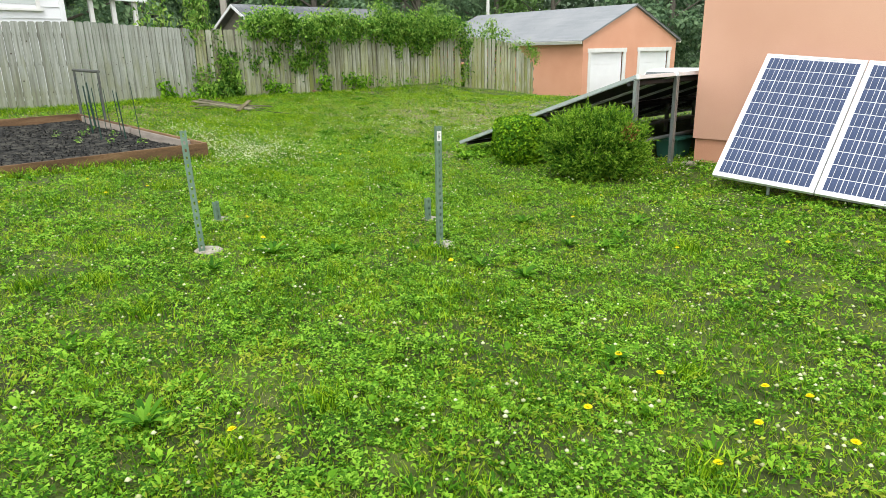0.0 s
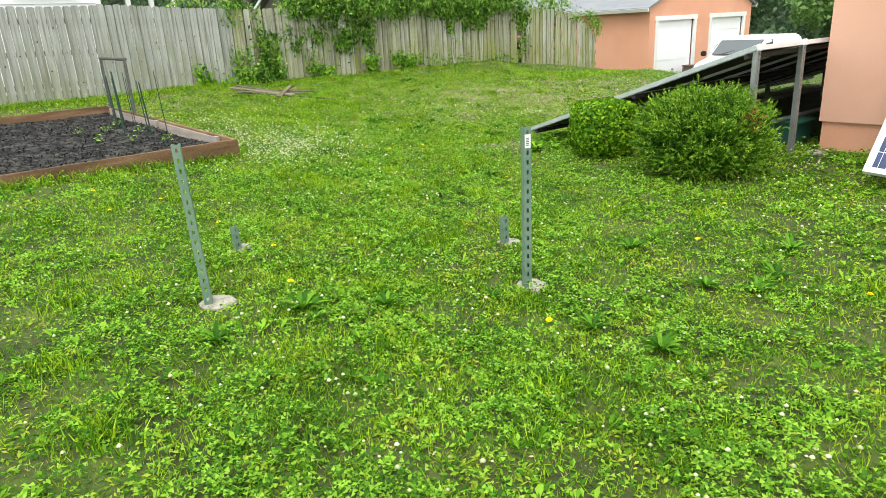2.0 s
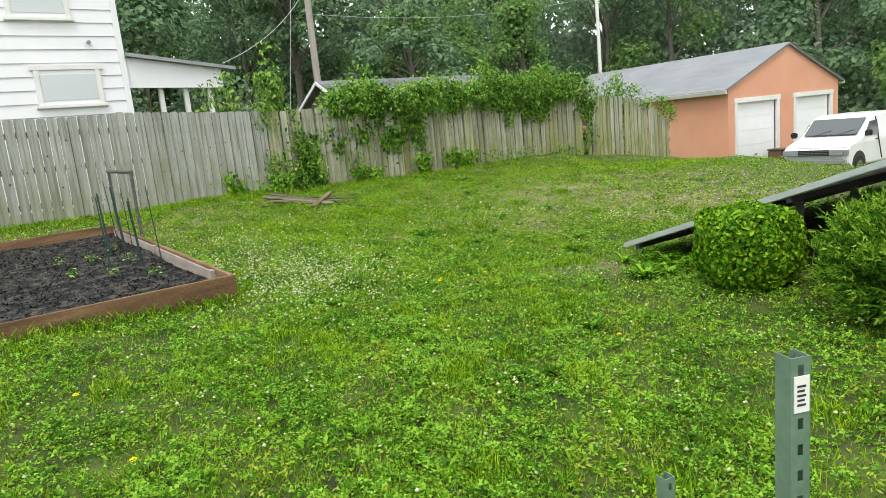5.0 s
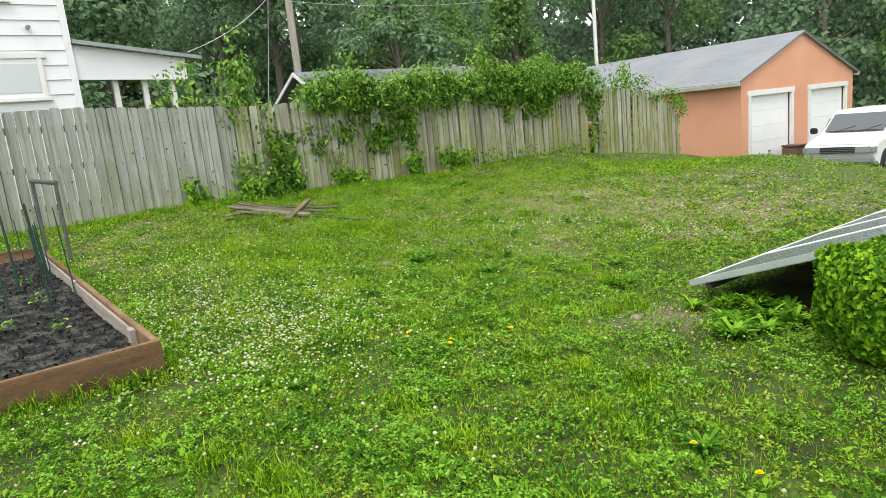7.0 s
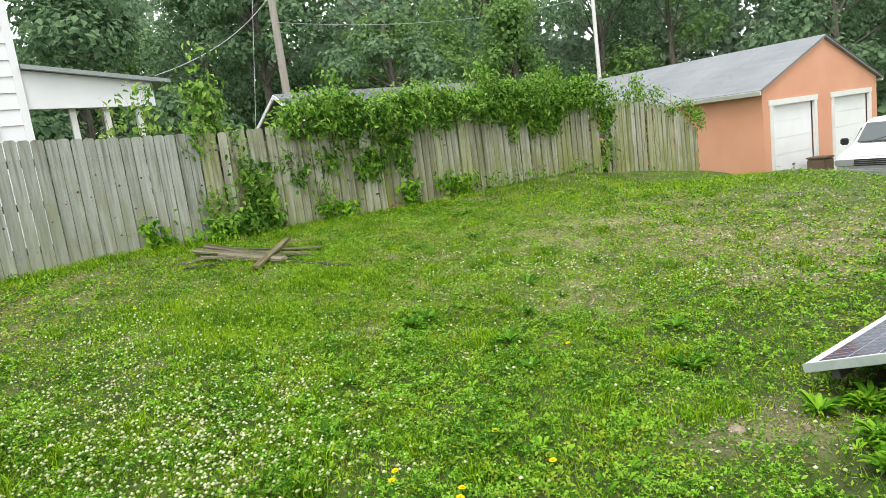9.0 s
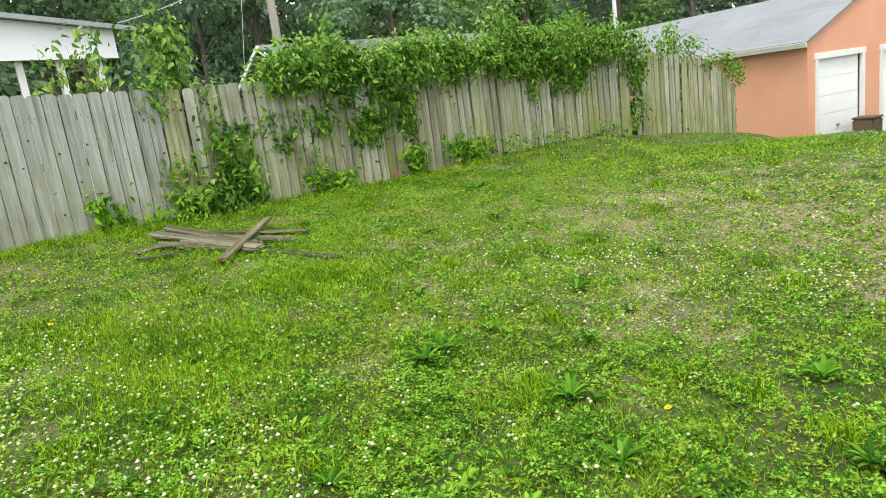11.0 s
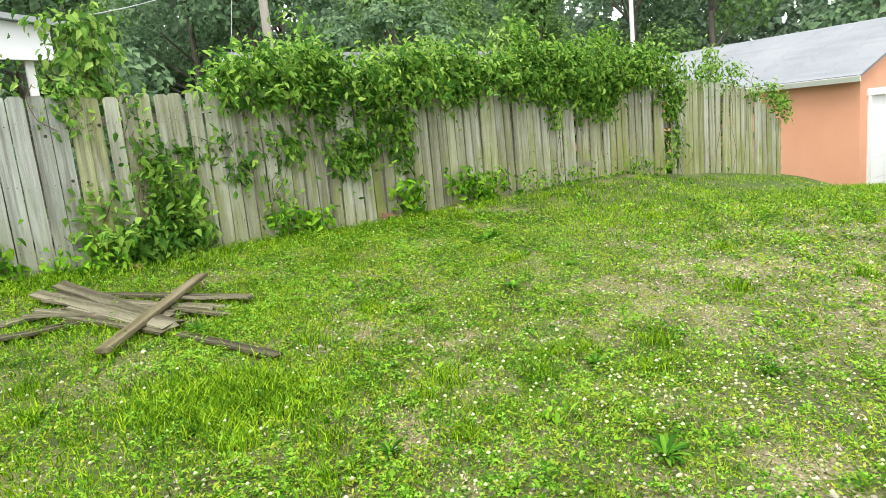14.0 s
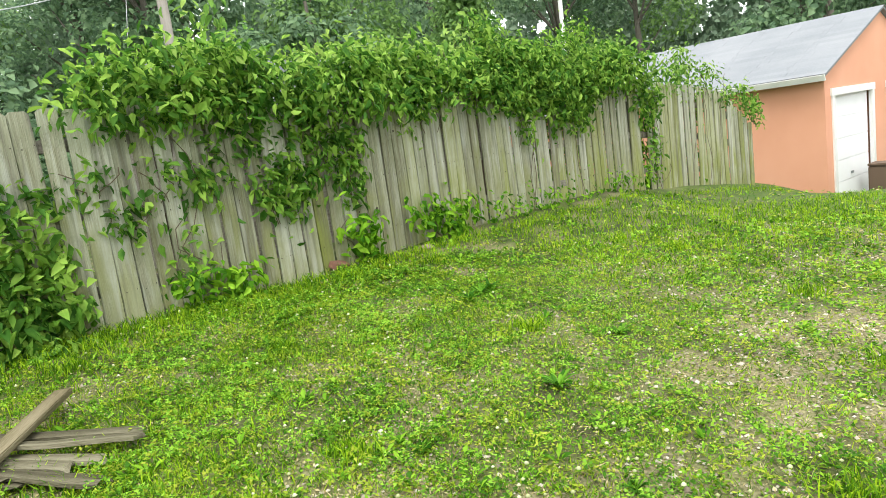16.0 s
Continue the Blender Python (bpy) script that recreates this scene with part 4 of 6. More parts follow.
# bent pipe frame between bed and fence
pf = thing("pipe_frame", pose(-3.76, 13.72, gz(-3.76, 13.72)), "weathered grey steel hoop frame standing behind the bed", "frame")
d_ = Vector((0.53, -0.62, 0))
zt_ = 1.22 - gz(-3.76, 13.72)
part("upright", btube((0, 0, -0.05), (0, 0, zt_), 0.022), M_PIPE, pf)
part("upright", btube(d_ + Vector((0, 0, -0.1)), d_ + Vector((0, 0, zt_ - 0.03)), 0.022), M_PIPE, pf)
part("crossbar", btube((-0.03 * d_.x, -0.03 * d_.y, zt_), d_ * 1.04 + Vector((0, 0, zt_ - 0.03)), 0.026), M_PIPE, pf)

# ---- heap of old boards ----
def heap():
    rng = random.Random(12)
    rows = ((-1.98, 16.00, -0.49, 15.76, 0.05, 0.11), (-2.10, 15.92, -0.87, 15.00, 0.09, 0.12), (-2.02, 16.10, -1.10, 15.28, 0.13, 0.14), (-1.30, 15.66, -0.57, 15.30, 0.05, 0.11), (-0.78, 14.90, -0.10, 14.38, 0.04, 0.09),
            (-2.07, 15.30, -1.80, 15.68, 0.03, 0.13), (-1.94, 15.00, -1.55, 15.30, 0.04, 0.15), (-1.67, 15.42, -0.90, 14.98, 0.05, 0.12), (-1.05, 15.72, -0.48, 15.64, 0.10, 0.09), (-1.75, 15.85, -0.62, 15.55, 0.03, 0.12))
    rows += tuple((-2.0 + rng.uniform(0, 0.5), 15.2 + rng.uniform(0, 0.8), -1.2 + rng.uniform(0, 0.7), 15.0 + rng.uniform(0, 0.8), rng.uniform(0.02, 0.10), rng.uniform(0.05, 0.10)) for _ in range(11))
    for x0, y0, x1, y1, dz, width in rows:
        w = width * 0.8
        a, b = Vector((x0, y0, gz(x0, y0) + 0.012 + dz * 0.65)), Vector((x1, y1, gz(x1, y1) + 0.012 + dz * 0.5))
        bm = bmesh.new()
        box(bm, 0, -w / 2, -0.010, (b - a).length, w / 2, 0.010)
        bmesh.ops.subdivide_edges(bm, edges=[e for e in bm.edges if e.calc_length() > 0.4], cuts=6)
        for v_ in bm.verts:
            v_.co.y += 0.008 * noise.noise(v_.co * 9)
            v_.co.z += 0.006 * noise.noise(v_.co * 7)
            if v_.co.x < 0.01 or v_.co.x > (b - a).length - 0.01:
                v_.co.x += rng.uniform(-0.04, 0.04)
        ob = part("old_board", bm, M_PLANK)
        ob.matrix_world = Matrix.Translation(a) @ (b - a).to_track_quat("X", "Z").to_matrix().to_4x4() @ pose(0, 0, 0, rng.uniform(-10, 10), 0, 0)
        tagged(ob, "split grey weathered board lying in a heap on the lawn", "board", "heap of old boards")
    a, b = Vector((-1.12, 14.58, gz(-1.12, 14.58) + 0.06)), Vector((-0.97, 16.26, gz(-0.97, 16.26) + 0.10))
    bm = bbox(0, -0.045, -0.016, (b - a).length, 0.045, 0.016, 0.005)
    ob = part("old_board", bm, M_OLDBROWN)
    ob.matrix_world = Matrix.Translation(a) @ (b - a).to_track_quat("X", "Z").to_matrix().to_4x4()
    tagged(ob, "brown old plank lying across the heap of boards", "board", "heap of old boards")


heap()

# ---- utility poles and wires ----
def pole(x, y, r, h, label, material):
    p = thing("utility_pole", Matrix.Translation((x, y, gz(x, y))), label, "pole", "utility poles")
    part("pole", btube((0, 0, -0.3), (0, 0, h), r, r * 0.75, 14), material, p)
    return p


pole(-2.45, 32.5, 0.16, 9.5, "weathered wooden utility pole behind the sheds", M_POLE)
pole(10.9, 36.8, 0.10, 10.5, "slender pale utility pole in front of trees", M_TRIM)


def wire(a, b, sag, r=0.009):
    a, b = Vector(a), Vector(b)
    bm = bmesh.new()
    n = 24
    pts = [a.lerp(b, i / n) - Vector((0, 0, sag * 4 * (i / n) * (1 - i / n))) for i in range(n + 1)]
    side = (b - a).cross(Vector((0, 0, 1)))
    side = side.normalized() if side.length > 1e-4 else Vector((1, 0, 0))
    over = side.cross(b - a).normalized()
    rings = [[bm.verts.new(p + side * r * math.cos(k * 1.2566) + over * r * math.sin(k * 1.2566)) for k in range(5)] for p in pts]
    for u, w in zip(rings, rings[1:]):
        for k in range(5):
            bm.faces.new((u[k], u[(k + 1) % 5], w[(k + 1) % 5], w[k]))
    bmesh.ops.recalc_face_normals(bm, faces=bm.faces[:])
    ob = part("wire", bm, M_CABLE)
    return tagged(ob, "thin overhead cable sagging between poles", "cable", "overhead cables")


wire((-2.45, 32.4, 8.2), (24, 33, 9.2), 1.6, 0.013)
wire((-14, 30, 10.2), (-2.45, 32.4, 8.6), 0.6)
wire((-2.45, 32.4, 7.4), (-3.5, 20.5, 3.35), 0.35)
wire((-2.45, 32.3, 6.4), (10.9, 36.8, 6.9), 0.5)
wire((-2.75, 31.8, 9.0), (-3.6, 29.5, 0.4), 0.0, 0.009)


# ---- shrubs ----
def twigs(owner, centre, radii, n, seed, r=0.006):
    rng = np.random.default_rng(seed)
    bm = bmesh.new()
    pts, _ = blob_points(rng, centre, np.asarray(radii) * 0.8, n, 0.6)
    for p in pts:
        p[2] = max(p[2], 0.1)
        tube(bm, (centre[0] * 0.3, centre[1] * 0.3, 0.0), p, r, r * 0.4, 5)
    part("branch_mass", bm, M_STEM, owner)["kind"] = "stuff"


def boxwood():
    x, y = 2.78, 8.84
    b = thing("shrub", Matrix.Translation((x, y, gz(x, y))), "clipped bright green boxwood shrub in front of the solar rack", "shrub")
    rng = np.random.default_rng(31)
    n = 11000
    d = rng.normal(size=(n, 3))
    d /= np.linalg.norm(d, axis=1, keepdims=True)
    sq = np.abs(d) ** 3.8
    rad = (sq.sum(1) ** (-1 / 3.8))[:, None]
    lump = 1 + 0.05 * np.sin(7 * d[:, :1] + 3 * d[:, 2:]) * np.cos(5 * d[:, 1:2])
    pos = d * rad * lump * np.array([0.335, 0.34, 0.295]) * (0.72 + 0.29 * rng.random((n, 1)) ** 0.5) + [0, 0, 0.315]
    keep = pos[:, 2] > 0.02
    leaves("foliage", pos[keep], d[keep] + rng.normal(size=(keep.sum(), 3)) * 0.5, rng.uniform(0.018, 0.034, keep.sum()), M_BOX, b, rng, 1.5)["kind"] = "stuff"
    twigs(b, (0, 0, 0.32), (0.33, 0.33, 0.28), 40, 3)


def yew():
    x, y = 3.20, 7.62
    b = thing("shrub", Matrix.Translation((x, y, gz(x, y))), "dense dark green juniper shrub with feathery tips", "shrub")
    rng = np.random.default_rng(32)
    heart, radii = np.array([0.05, 0, 0.37]), np.array([0.53, 0.50, 0.325])
    c, dc = blob_points(rng, (0, 0, 0), (1, 1, 1), 430, 0.84)
    c = np.sign(c) * np.abs(c) ** 0.82
    per_spray = 13
    spray = np.repeat(c * radii + heart, per_spray, 0)
    d = np.repeat(dc, per_spray, 0)
    grow = d + np.array([0, 0, 0.5])
    grow /= np.linalg.norm(grow, axis=1, keepdims=True)
    tips = spray + rng.normal(size=spray.shape) * 0.030 + grow * rng.uniform(-0.11, 0.05, (len(spray), 1))
    tips[:, 2] += np.repeat(0.07 * rng.random(len(c)) ** 3 * (dc[:, 2] > 0.2), per_spray)
    ok = tips[:, 2] > 0.06
    tips, d = tips[ok], d[ok]
    g = d + np.array([0, 0, 0.6]) + rng.normal(size=d.shape) * 0.28
    g /= np.linalg.norm(g, axis=1, keepdims=True)
    per = 15
    reach = np.repeat(0.6 + 0.9 * rng.random(len(tips)) ** 2, per)[:, None]
    t = np.tile(np.linspace(-0.08, 0.085, per), len(tips))[:, None] * reach
    base = np.repeat(tips, per, 0) + np.repeat(g, per, 0) * t
    nd = np.repeat(g, per, 0) * 0.8 + rng.normal(size=base.shape) * 0.55
    nd /= np.linalg.norm(nd, axis=1, keepdims=True)
    side = np.cross(nd, rng.normal(size=nd.shape))
    side /= np.linalg.norm(side, axis=1, keepdims=True)
    L = rng.uniform(0.020, 0.044, (len(base), 1))
    v = np.stack([base - side * 0.0062, base + side * 0.0062, base + nd * L], 1).reshape(-1, 3)
    brown = ((tips - np.array([0.24, -0.40, 0.52])) ** 2).sum(1) < 0.008 * rng.uniform(0.2, 1.6, len(tips))
    br = np.repeat(brown, per)
    br3 = np.repeat(br, 3)
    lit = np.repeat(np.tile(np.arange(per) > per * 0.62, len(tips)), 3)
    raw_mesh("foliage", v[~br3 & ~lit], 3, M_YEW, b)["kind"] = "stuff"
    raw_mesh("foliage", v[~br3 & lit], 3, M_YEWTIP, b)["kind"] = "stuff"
    o = raw_mesh("foliage", v[br3], 3, M_RUST, b)
    o["kind"], o["label"] = "stuff", "rust-brown dead patch"
    twigs(b, (0, 0, 0.42), (0.45, 0.42, 0.3), 40, 4)


M_RUST = leafmat("dead_needles", (0.16, 0.06, 0.02), (0.27, 0.11, 0.035), (0.36, 0.17, 0.06), 0.2)
boxwood()
yew()

# ---- vines, saplings and weeds along the fence ----
FN = Vector((0.552, -0.834, 0))


def fence_frame(s):
    p = fence_xy(s)
    d = FD1 if s < (FB - FA).length else FD2
    return np.array(p), np.array(d), np.array((d.y, -d.x, 0))


def vine(label, s0, s1, z0, z1, n, size=(0.05, 0.10), depth=0.10, seed=0, out=0.05, material=None, power=1.0, bumps=0.0):
    """Leaves and stems on the yard side of the fence between s0 and s1; z0, z1 count from the fence's top."""
    rng = np.random.default_rng(seed)
    v = thing("vine", Matrix.Identity(4), label, "vine", "vines on the fence")
    pos, nrm = [], []
    left = n
    while left > 0:
        s_ = s0 + (s1 - s0) * (rng.beta(1.5, 1.5) if power != 1.0 else rng.random())
        top = fence_top(s_)
        e = 1.0 + bumps * (math.sin(3.1 * s_ + seed) + 0.7 * math.sin(7.3 * s_ + 1.3 * seed))
        mid = (s_ - (s0 + s1) / 2) / ((s1 - s0) / 2)
        low = z0 if power == 1.0 else z1 + (z0 - z1) * max(0.2, 1 - abs(mid + 0.3 * math.sin(9 * s_ + seed)) ** 1.6)
        zc = top + low + (z1 * e - low) * rng.random()
        k = int(rng.integers(6, 16))
        left -= k
        p, d, nn = fence_frame(s_)
        r = rng.uniform(0.05, 0.12)
        c = p + nn * (out + depth * 0.8 * rng.normal()) + np.array((0, 0, zc))
        for _ in range(k):
            o = rng.normal(size=3)
            q = c + d * o[0] * r + nn * o[1] * min(r, depth + 0.02) * 0.6 + np.array((0, 0, o[2] * r))
            pos.append(q)
            nrm.append(nn * 0.7 + np.array((0, 0, 0.7)) + o * 0.4 + rng.normal(size=3) * 0.5)
    pos = np.array(pos)
    floor_z = ground_z(pos[:, 0], pos[:, 1]) + 0.02
    pos[:, 2] = np.maximum(pos[:, 2], floor_z)
    broad_leaves("leaves", pos, np.array(nrm), rng.uniform(size[0] * 0.62, size[1], len(pos)), material or M_VINE, v, rng)["kind"] = "stuff"
    for k in range(max(2, int((s1 - s0) * 1.6))):
        bm = bmesh.new()
        s_ = rng.uniform(s0, s1)
        p, d, nn = fence_frame(s_)
        top = fence_top(s_)
        za, zb = top + z0, top + z1
        a = p + nn * 0.03 + np.array((0, 0, max(za, gz(p[0], p[1]))))
        for j in range(4):
            b = a + d * rng.normal() * 0.08 + np.array((0, 0, (zb - za) / 4)) + nn * rng.normal() * 0.01
            tube(bm, a, b, 0.004, 0.0035, 5)
            a = b
        part("stem", bm, M_STEM, v)
    return v


vine("thick green creeper heaped along the top of the fence", 1.25, 9.0, -0.14, 0.36, 11000, (0.040, 0.076), 0.17, 1, 0.04, bumps=0.25)
vine("green creeper heaped along the top of the fence", 1.9, 8.7, -0.05, 0.42, 5600, (0.036, 0.070), 0.14, 2, -0.10, M_SAPLING, bumps=0.3)
vine("creeper piled high over the fence", 5.5, 7.7, 0.05, 0.62, 2400, (0.036, 0.068), 0.16, 22, -0.06, bumps=0.2)
vine("creeper hanging in a mat down the boards", 1.95, 3.55, -0.72, 0.0, 720, (0.046, 0.086), 0.035, 3)
vine("creeper lobe at the bottom of the hanging mat", 2.5, 3.05, -1.0, -0.55, 380, (0.046, 0.086), 0.03, 4, power=2)
vine("narrow strand of creeper beside the mat", 3.32, 3.6, -0.95, -0.1, 260, (0.046, 0.082), 0.03, 24)
vine("creeper hanging from the heap above", 4.05, 4.75, -0.42, 0.0, 300, (0.043, 0.081), 0.05, 5, power=2)
vine("creeper hanging from the heap above", 5.9, 6.45, -0.66, 0.0, 420, (0.043, 0.081), 0.05, 6, power=2)
vine("thick creeper hanging from the heap above", 6.3, 7.7, -0.62, 0.0, 1050, (0.043, 0.081), 0.07, 26, power=2)
vine("narrow creeper climbing old boards", 8.65, 9.25, -1.45, -0.15, 420, (0.040, 0.080), 0.04, 7, power=2)
# Unseen leaves added behind the boards so the gaps look dark.
vine("leaf tangle added behind the fence to darken its gaps", 6.2, 11.0, -1.75, -0.15, 4200, (0.045, 0.09), 0.08, 27, -0.30, M_WEED)
vine("leafy sprays above the end of the fence", 8.9, 12.0, -0.15, 0.34, 1250, (0.030, 0.062), 0.12, 8, -0.03, M_SAPLING, bumps=0.6)
vine("leafy clump on the last board of the fence", 11.9, 12.35, 0.0, 0.45, 300, (0.040, 0.075), 0.08, 9)
vine("broad-leaved creeper climbing from the ground", 0.52, 1.0, -1.70, -0.55, 620, (0.048, 0.092), 0.05, 10, 0.06, power=2)
vine("broad-leaved creeper bushing out at the foot of the fence", 0.1, 1.1, -1.70, -1.22, 620, (0.050, 0.098), 0.10, 16, 0.12, power=2)
vine("thin creeper on mossy boards", -0.05, 0.45, -1.30, -0.80, 150, (0.045, 0.08), 0.04, 11)
vine("thin creeper on mossy boards", 0.55, 0.70, -0.75, 0.02, 90, (0.040, 0.070), 0.03, 12)
vine("thin creeper trailing from the top of the boards", -0.1, 0.2, -0.30, 0.1, 100, (0.040, 0.070), 0.03, 17)
vine("small creeper tuft on the boards", 1.2, 1.34, -0.62, -0.42, 34, (0.040, 0.075), 0.03, 18)
vine("small creeper tuft on the boards", 1.36, 1.60, -0.90, -0.70, 70, (0.045, 0.085), 0.03, 13)
vine("small creeper tuft on the boards", 1.68, 1.80, -0.70, -0.45, 30, (0.040, 0.070), 0.03, 28)
vine("thin creeper column on a mossy board", 1.80, 1.95, -1.35, -0.75, 70, (0.036, 0.067), 0.03, 14)
vine("leafy weeds at the foot of the fence", 1.62, 2.35, -1.75, -1.28, 330, (0.040, 0.078), 0.10, 15, 0.12, M_WEED, power=2)
vine("broad-leaved weed at the foot of the fence", 3.32, 3.68, -1.62, -1.18, 130, (0.055, 0.10), 0.07, 36, 0.12, M_WEED, power=2)
vine("leafy weeds at the foot of the fence", 4.0, 5.1, -1.55, -1.18, 400, (0.040, 0.078), 0.10, 37, 0.14, M_WEED, power=2)
vine("leafy weed at the foot of the grey fence", -1.0, -0.52, -1.62, -1.22, 130, (0.040, 0.085), 0.05, 38, 0.10, M_WEED, power=2)
vine("leafy weeds at the foot of the fence", -0.4, 0.4, -1.75, -1.40, 220, (0.040, 0.072), 0.10, 19, 0.12, M_WEED, power=2)
vine("thin stems and weeds at the foot of the fence", 5.2, 9.2, -1.50, -1.25, 520, (0.024, 0.055), 0.10, 20, 0.14, M_WEED)


def sapling(s_, back, h, seed, label, n=160, spread=0.22):
    rng = np.random.default_rng(seed)
    p, d, nn = fence_frame(s_)
    x, y = (p - nn * back)[:2]
    z = gz(x, y)
    t = thing("sapling", Matrix.Translation((x, y, z)), label, "sapling", "saplings behind the fence")
    bm = bmesh.new()
    pts, nrm = [], []
    for k in range(9):
        ang, lean = rng.uniform(0, 6.28), rng.uniform(0.02, spread)
        top = np.array((math.cos(ang) * lean, math.sin(ang) * lean, h * rng.uniform(0.72, 1.0)))
        a = np.zeros(3)
        for j in range(1, 9):
            b = top * (j / 8) ** np.array((1.5, 1.5, 1.0)) + rng.normal(size=3) * 0.012
            tube(bm, a, b, 0.012 * (1 - j / 10), 0.012 * (1 - (j + 1) / 10), 5)
            if b[2] > 1.35:
                for q in range(max(1, n // 32)):
                    o = rng.normal(size=3) * (0.09, 0.09, 0.06)
                    pts.append(b + o)
                    nrm.append(o * 8 + np.array((0, 0, 0.6)) + np.array(nn) * 0.4)
            a = b
    part("stem", bm, M_STEM, t)
    pts = np.array(pts)
    broad_leaves("leaves", pts, np.array(nrm), rng.uniform(0.034, 0.080, len(pts)), M_SAPLING, t, rng, 1.6)["kind"] = "stuff"


sapling(0.16, 0.25, 2.75, 41, "pale green leafy sapling rising above the fence", 520, 0.22)
sapling(0.42, 0.35, 2.35, 42, "pale green leafy sapling rising above the fence", 380, 0.25)
sapling(-0.55, 0.35, 2.28, 43, "pale green leafy sapling rising above the fence", 260, 0.22)
sapling(-1.0, 0.4, 2.10, 44, "low leafy sapling just above the fence", 110, 0.3)
sapling(2.55, 0.5, 2.60, 46, "pale leafy sapling in the creeper", 480, 0.22)
sapling(1.95, 0.4, 2.15, 47, "pale leafy sapling in the creeper", 400, 0.3)
sapling(6.0, 0.5, 2.55, 48, "leafy sapling in the creeper", 420, 0.3)
sapling(10.6, 0.4, 2.15, 49, "thin leafy sapling behind the fence end", 260, 0.3)


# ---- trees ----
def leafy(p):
    """False in ragged sky gaps, cut by bearing and height to fit the camera's view."""
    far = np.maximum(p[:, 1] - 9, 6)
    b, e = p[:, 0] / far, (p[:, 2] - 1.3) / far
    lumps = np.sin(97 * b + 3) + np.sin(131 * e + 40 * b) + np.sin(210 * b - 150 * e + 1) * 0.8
    view_gap = np.exp(-((b - 0.36) / 0.055) ** 2) + 1.05 * np.exp(-((b - 0.66) / 0.07) ** 2)
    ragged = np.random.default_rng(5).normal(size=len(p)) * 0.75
    return lumps + ragged + 2.3 * view_gap * sstep(0.08, 0.14, e) < 2.65


def tree(x, y, h, r, seed, material, n=12000, leaf=0.155, label="tall dark green broadleaf tree in full leaf"):
    rng = np.random.default_rng(seed)
    z = gz(x, y)
    t = thing("tree", Matrix.Translation((x, y, z)), label, "tree", "trees behind the yard")
    bm = bmesh.new()
    tube(bm, (0, 0, -0.2), (0.1, 0, h * 0.45), 0.22, 0.15, 9)
    tube(bm, (0.1, 0, h * 0.45), (0.0, 0.1, h * 0.85), 0.15, 0.05, 8)
    centres = []
    for k in range(22):
        a = rng.uniform(0, 6.28)
        zz = rng.uniform(0.12, 0.98) * h
        rr = r * (0.35 + 0.65 * math.sin(math.pi * min(1, (zz / h) * 0.8 + 0.2))) * rng.uniform(0.35, 0.95)
        c = np.array((math.cos(a) * rr, math.sin(a) * rr, zz))
        centres.append((c, rng.uniform(0.28, 0.48) * r))
        tube(bm, (0.05, 0, max(0.1 * h, zz * 0.72)), c, 0.07, 0.02, 6)
    part("trunk", bm, M_BARK, t)
    pos, nrm = [], []
    per = n // len(centres)
    for c, q in centres:
        p, d = blob_points(rng, c, (q, q, q * 0.72), per, 0.35)
        pos.append(p + rng.normal(size=p.shape) * 0.1)
        nrm.append(d + (0, 0, 0.7))
    pos, nrm = np.concatenate(pos), np.concatenate(nrm)
    nrm = nrm + rng.normal(size=nrm.shape) * 0.5
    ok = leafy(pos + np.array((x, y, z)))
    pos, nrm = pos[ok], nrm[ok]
    leaves("crown", pos, nrm, rng.uniform(leaf * 0.6, leaf * 1.3, len(pos)), material, t, rng, 1.4)["kind"] = "stuff"


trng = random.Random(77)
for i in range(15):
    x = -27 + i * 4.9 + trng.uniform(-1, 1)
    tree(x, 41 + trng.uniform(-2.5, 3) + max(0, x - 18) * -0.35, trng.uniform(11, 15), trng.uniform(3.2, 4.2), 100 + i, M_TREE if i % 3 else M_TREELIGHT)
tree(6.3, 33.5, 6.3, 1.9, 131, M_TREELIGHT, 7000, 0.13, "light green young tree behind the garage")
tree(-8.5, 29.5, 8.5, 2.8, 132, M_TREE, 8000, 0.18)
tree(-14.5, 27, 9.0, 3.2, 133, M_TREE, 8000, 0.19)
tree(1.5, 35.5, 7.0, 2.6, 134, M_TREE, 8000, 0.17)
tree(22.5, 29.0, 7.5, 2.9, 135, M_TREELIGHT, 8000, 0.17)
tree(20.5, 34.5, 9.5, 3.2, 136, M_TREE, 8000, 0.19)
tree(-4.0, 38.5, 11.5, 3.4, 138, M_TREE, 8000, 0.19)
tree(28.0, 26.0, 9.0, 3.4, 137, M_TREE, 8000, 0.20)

frng = np.random.default_rng(8)
fn = 140000
fx = frng.uniform(-34, 54, fn)
fy = frng.uniform(45.5, 54, fn)
fz = frng.uniform(-0.8, 1, fn) ** 1.0
top_line = 11.0 + 2.2 * np.sin(fx * 0.35) + 1.6 * np.sin(fx * 0.83 + 1) + 1.2 * np.sin(fx * 1.9)
fz = -0.8 + (top_line + 0.8) * frng.random(fn)
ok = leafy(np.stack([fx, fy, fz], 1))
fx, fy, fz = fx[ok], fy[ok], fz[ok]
fn = len(fx)
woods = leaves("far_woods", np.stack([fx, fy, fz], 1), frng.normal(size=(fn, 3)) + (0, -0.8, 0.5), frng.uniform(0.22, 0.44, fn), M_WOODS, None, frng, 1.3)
tagged(woods, "dense wood with haze-paled leaves closing the view behind the yard", "woods", kind="stuff")

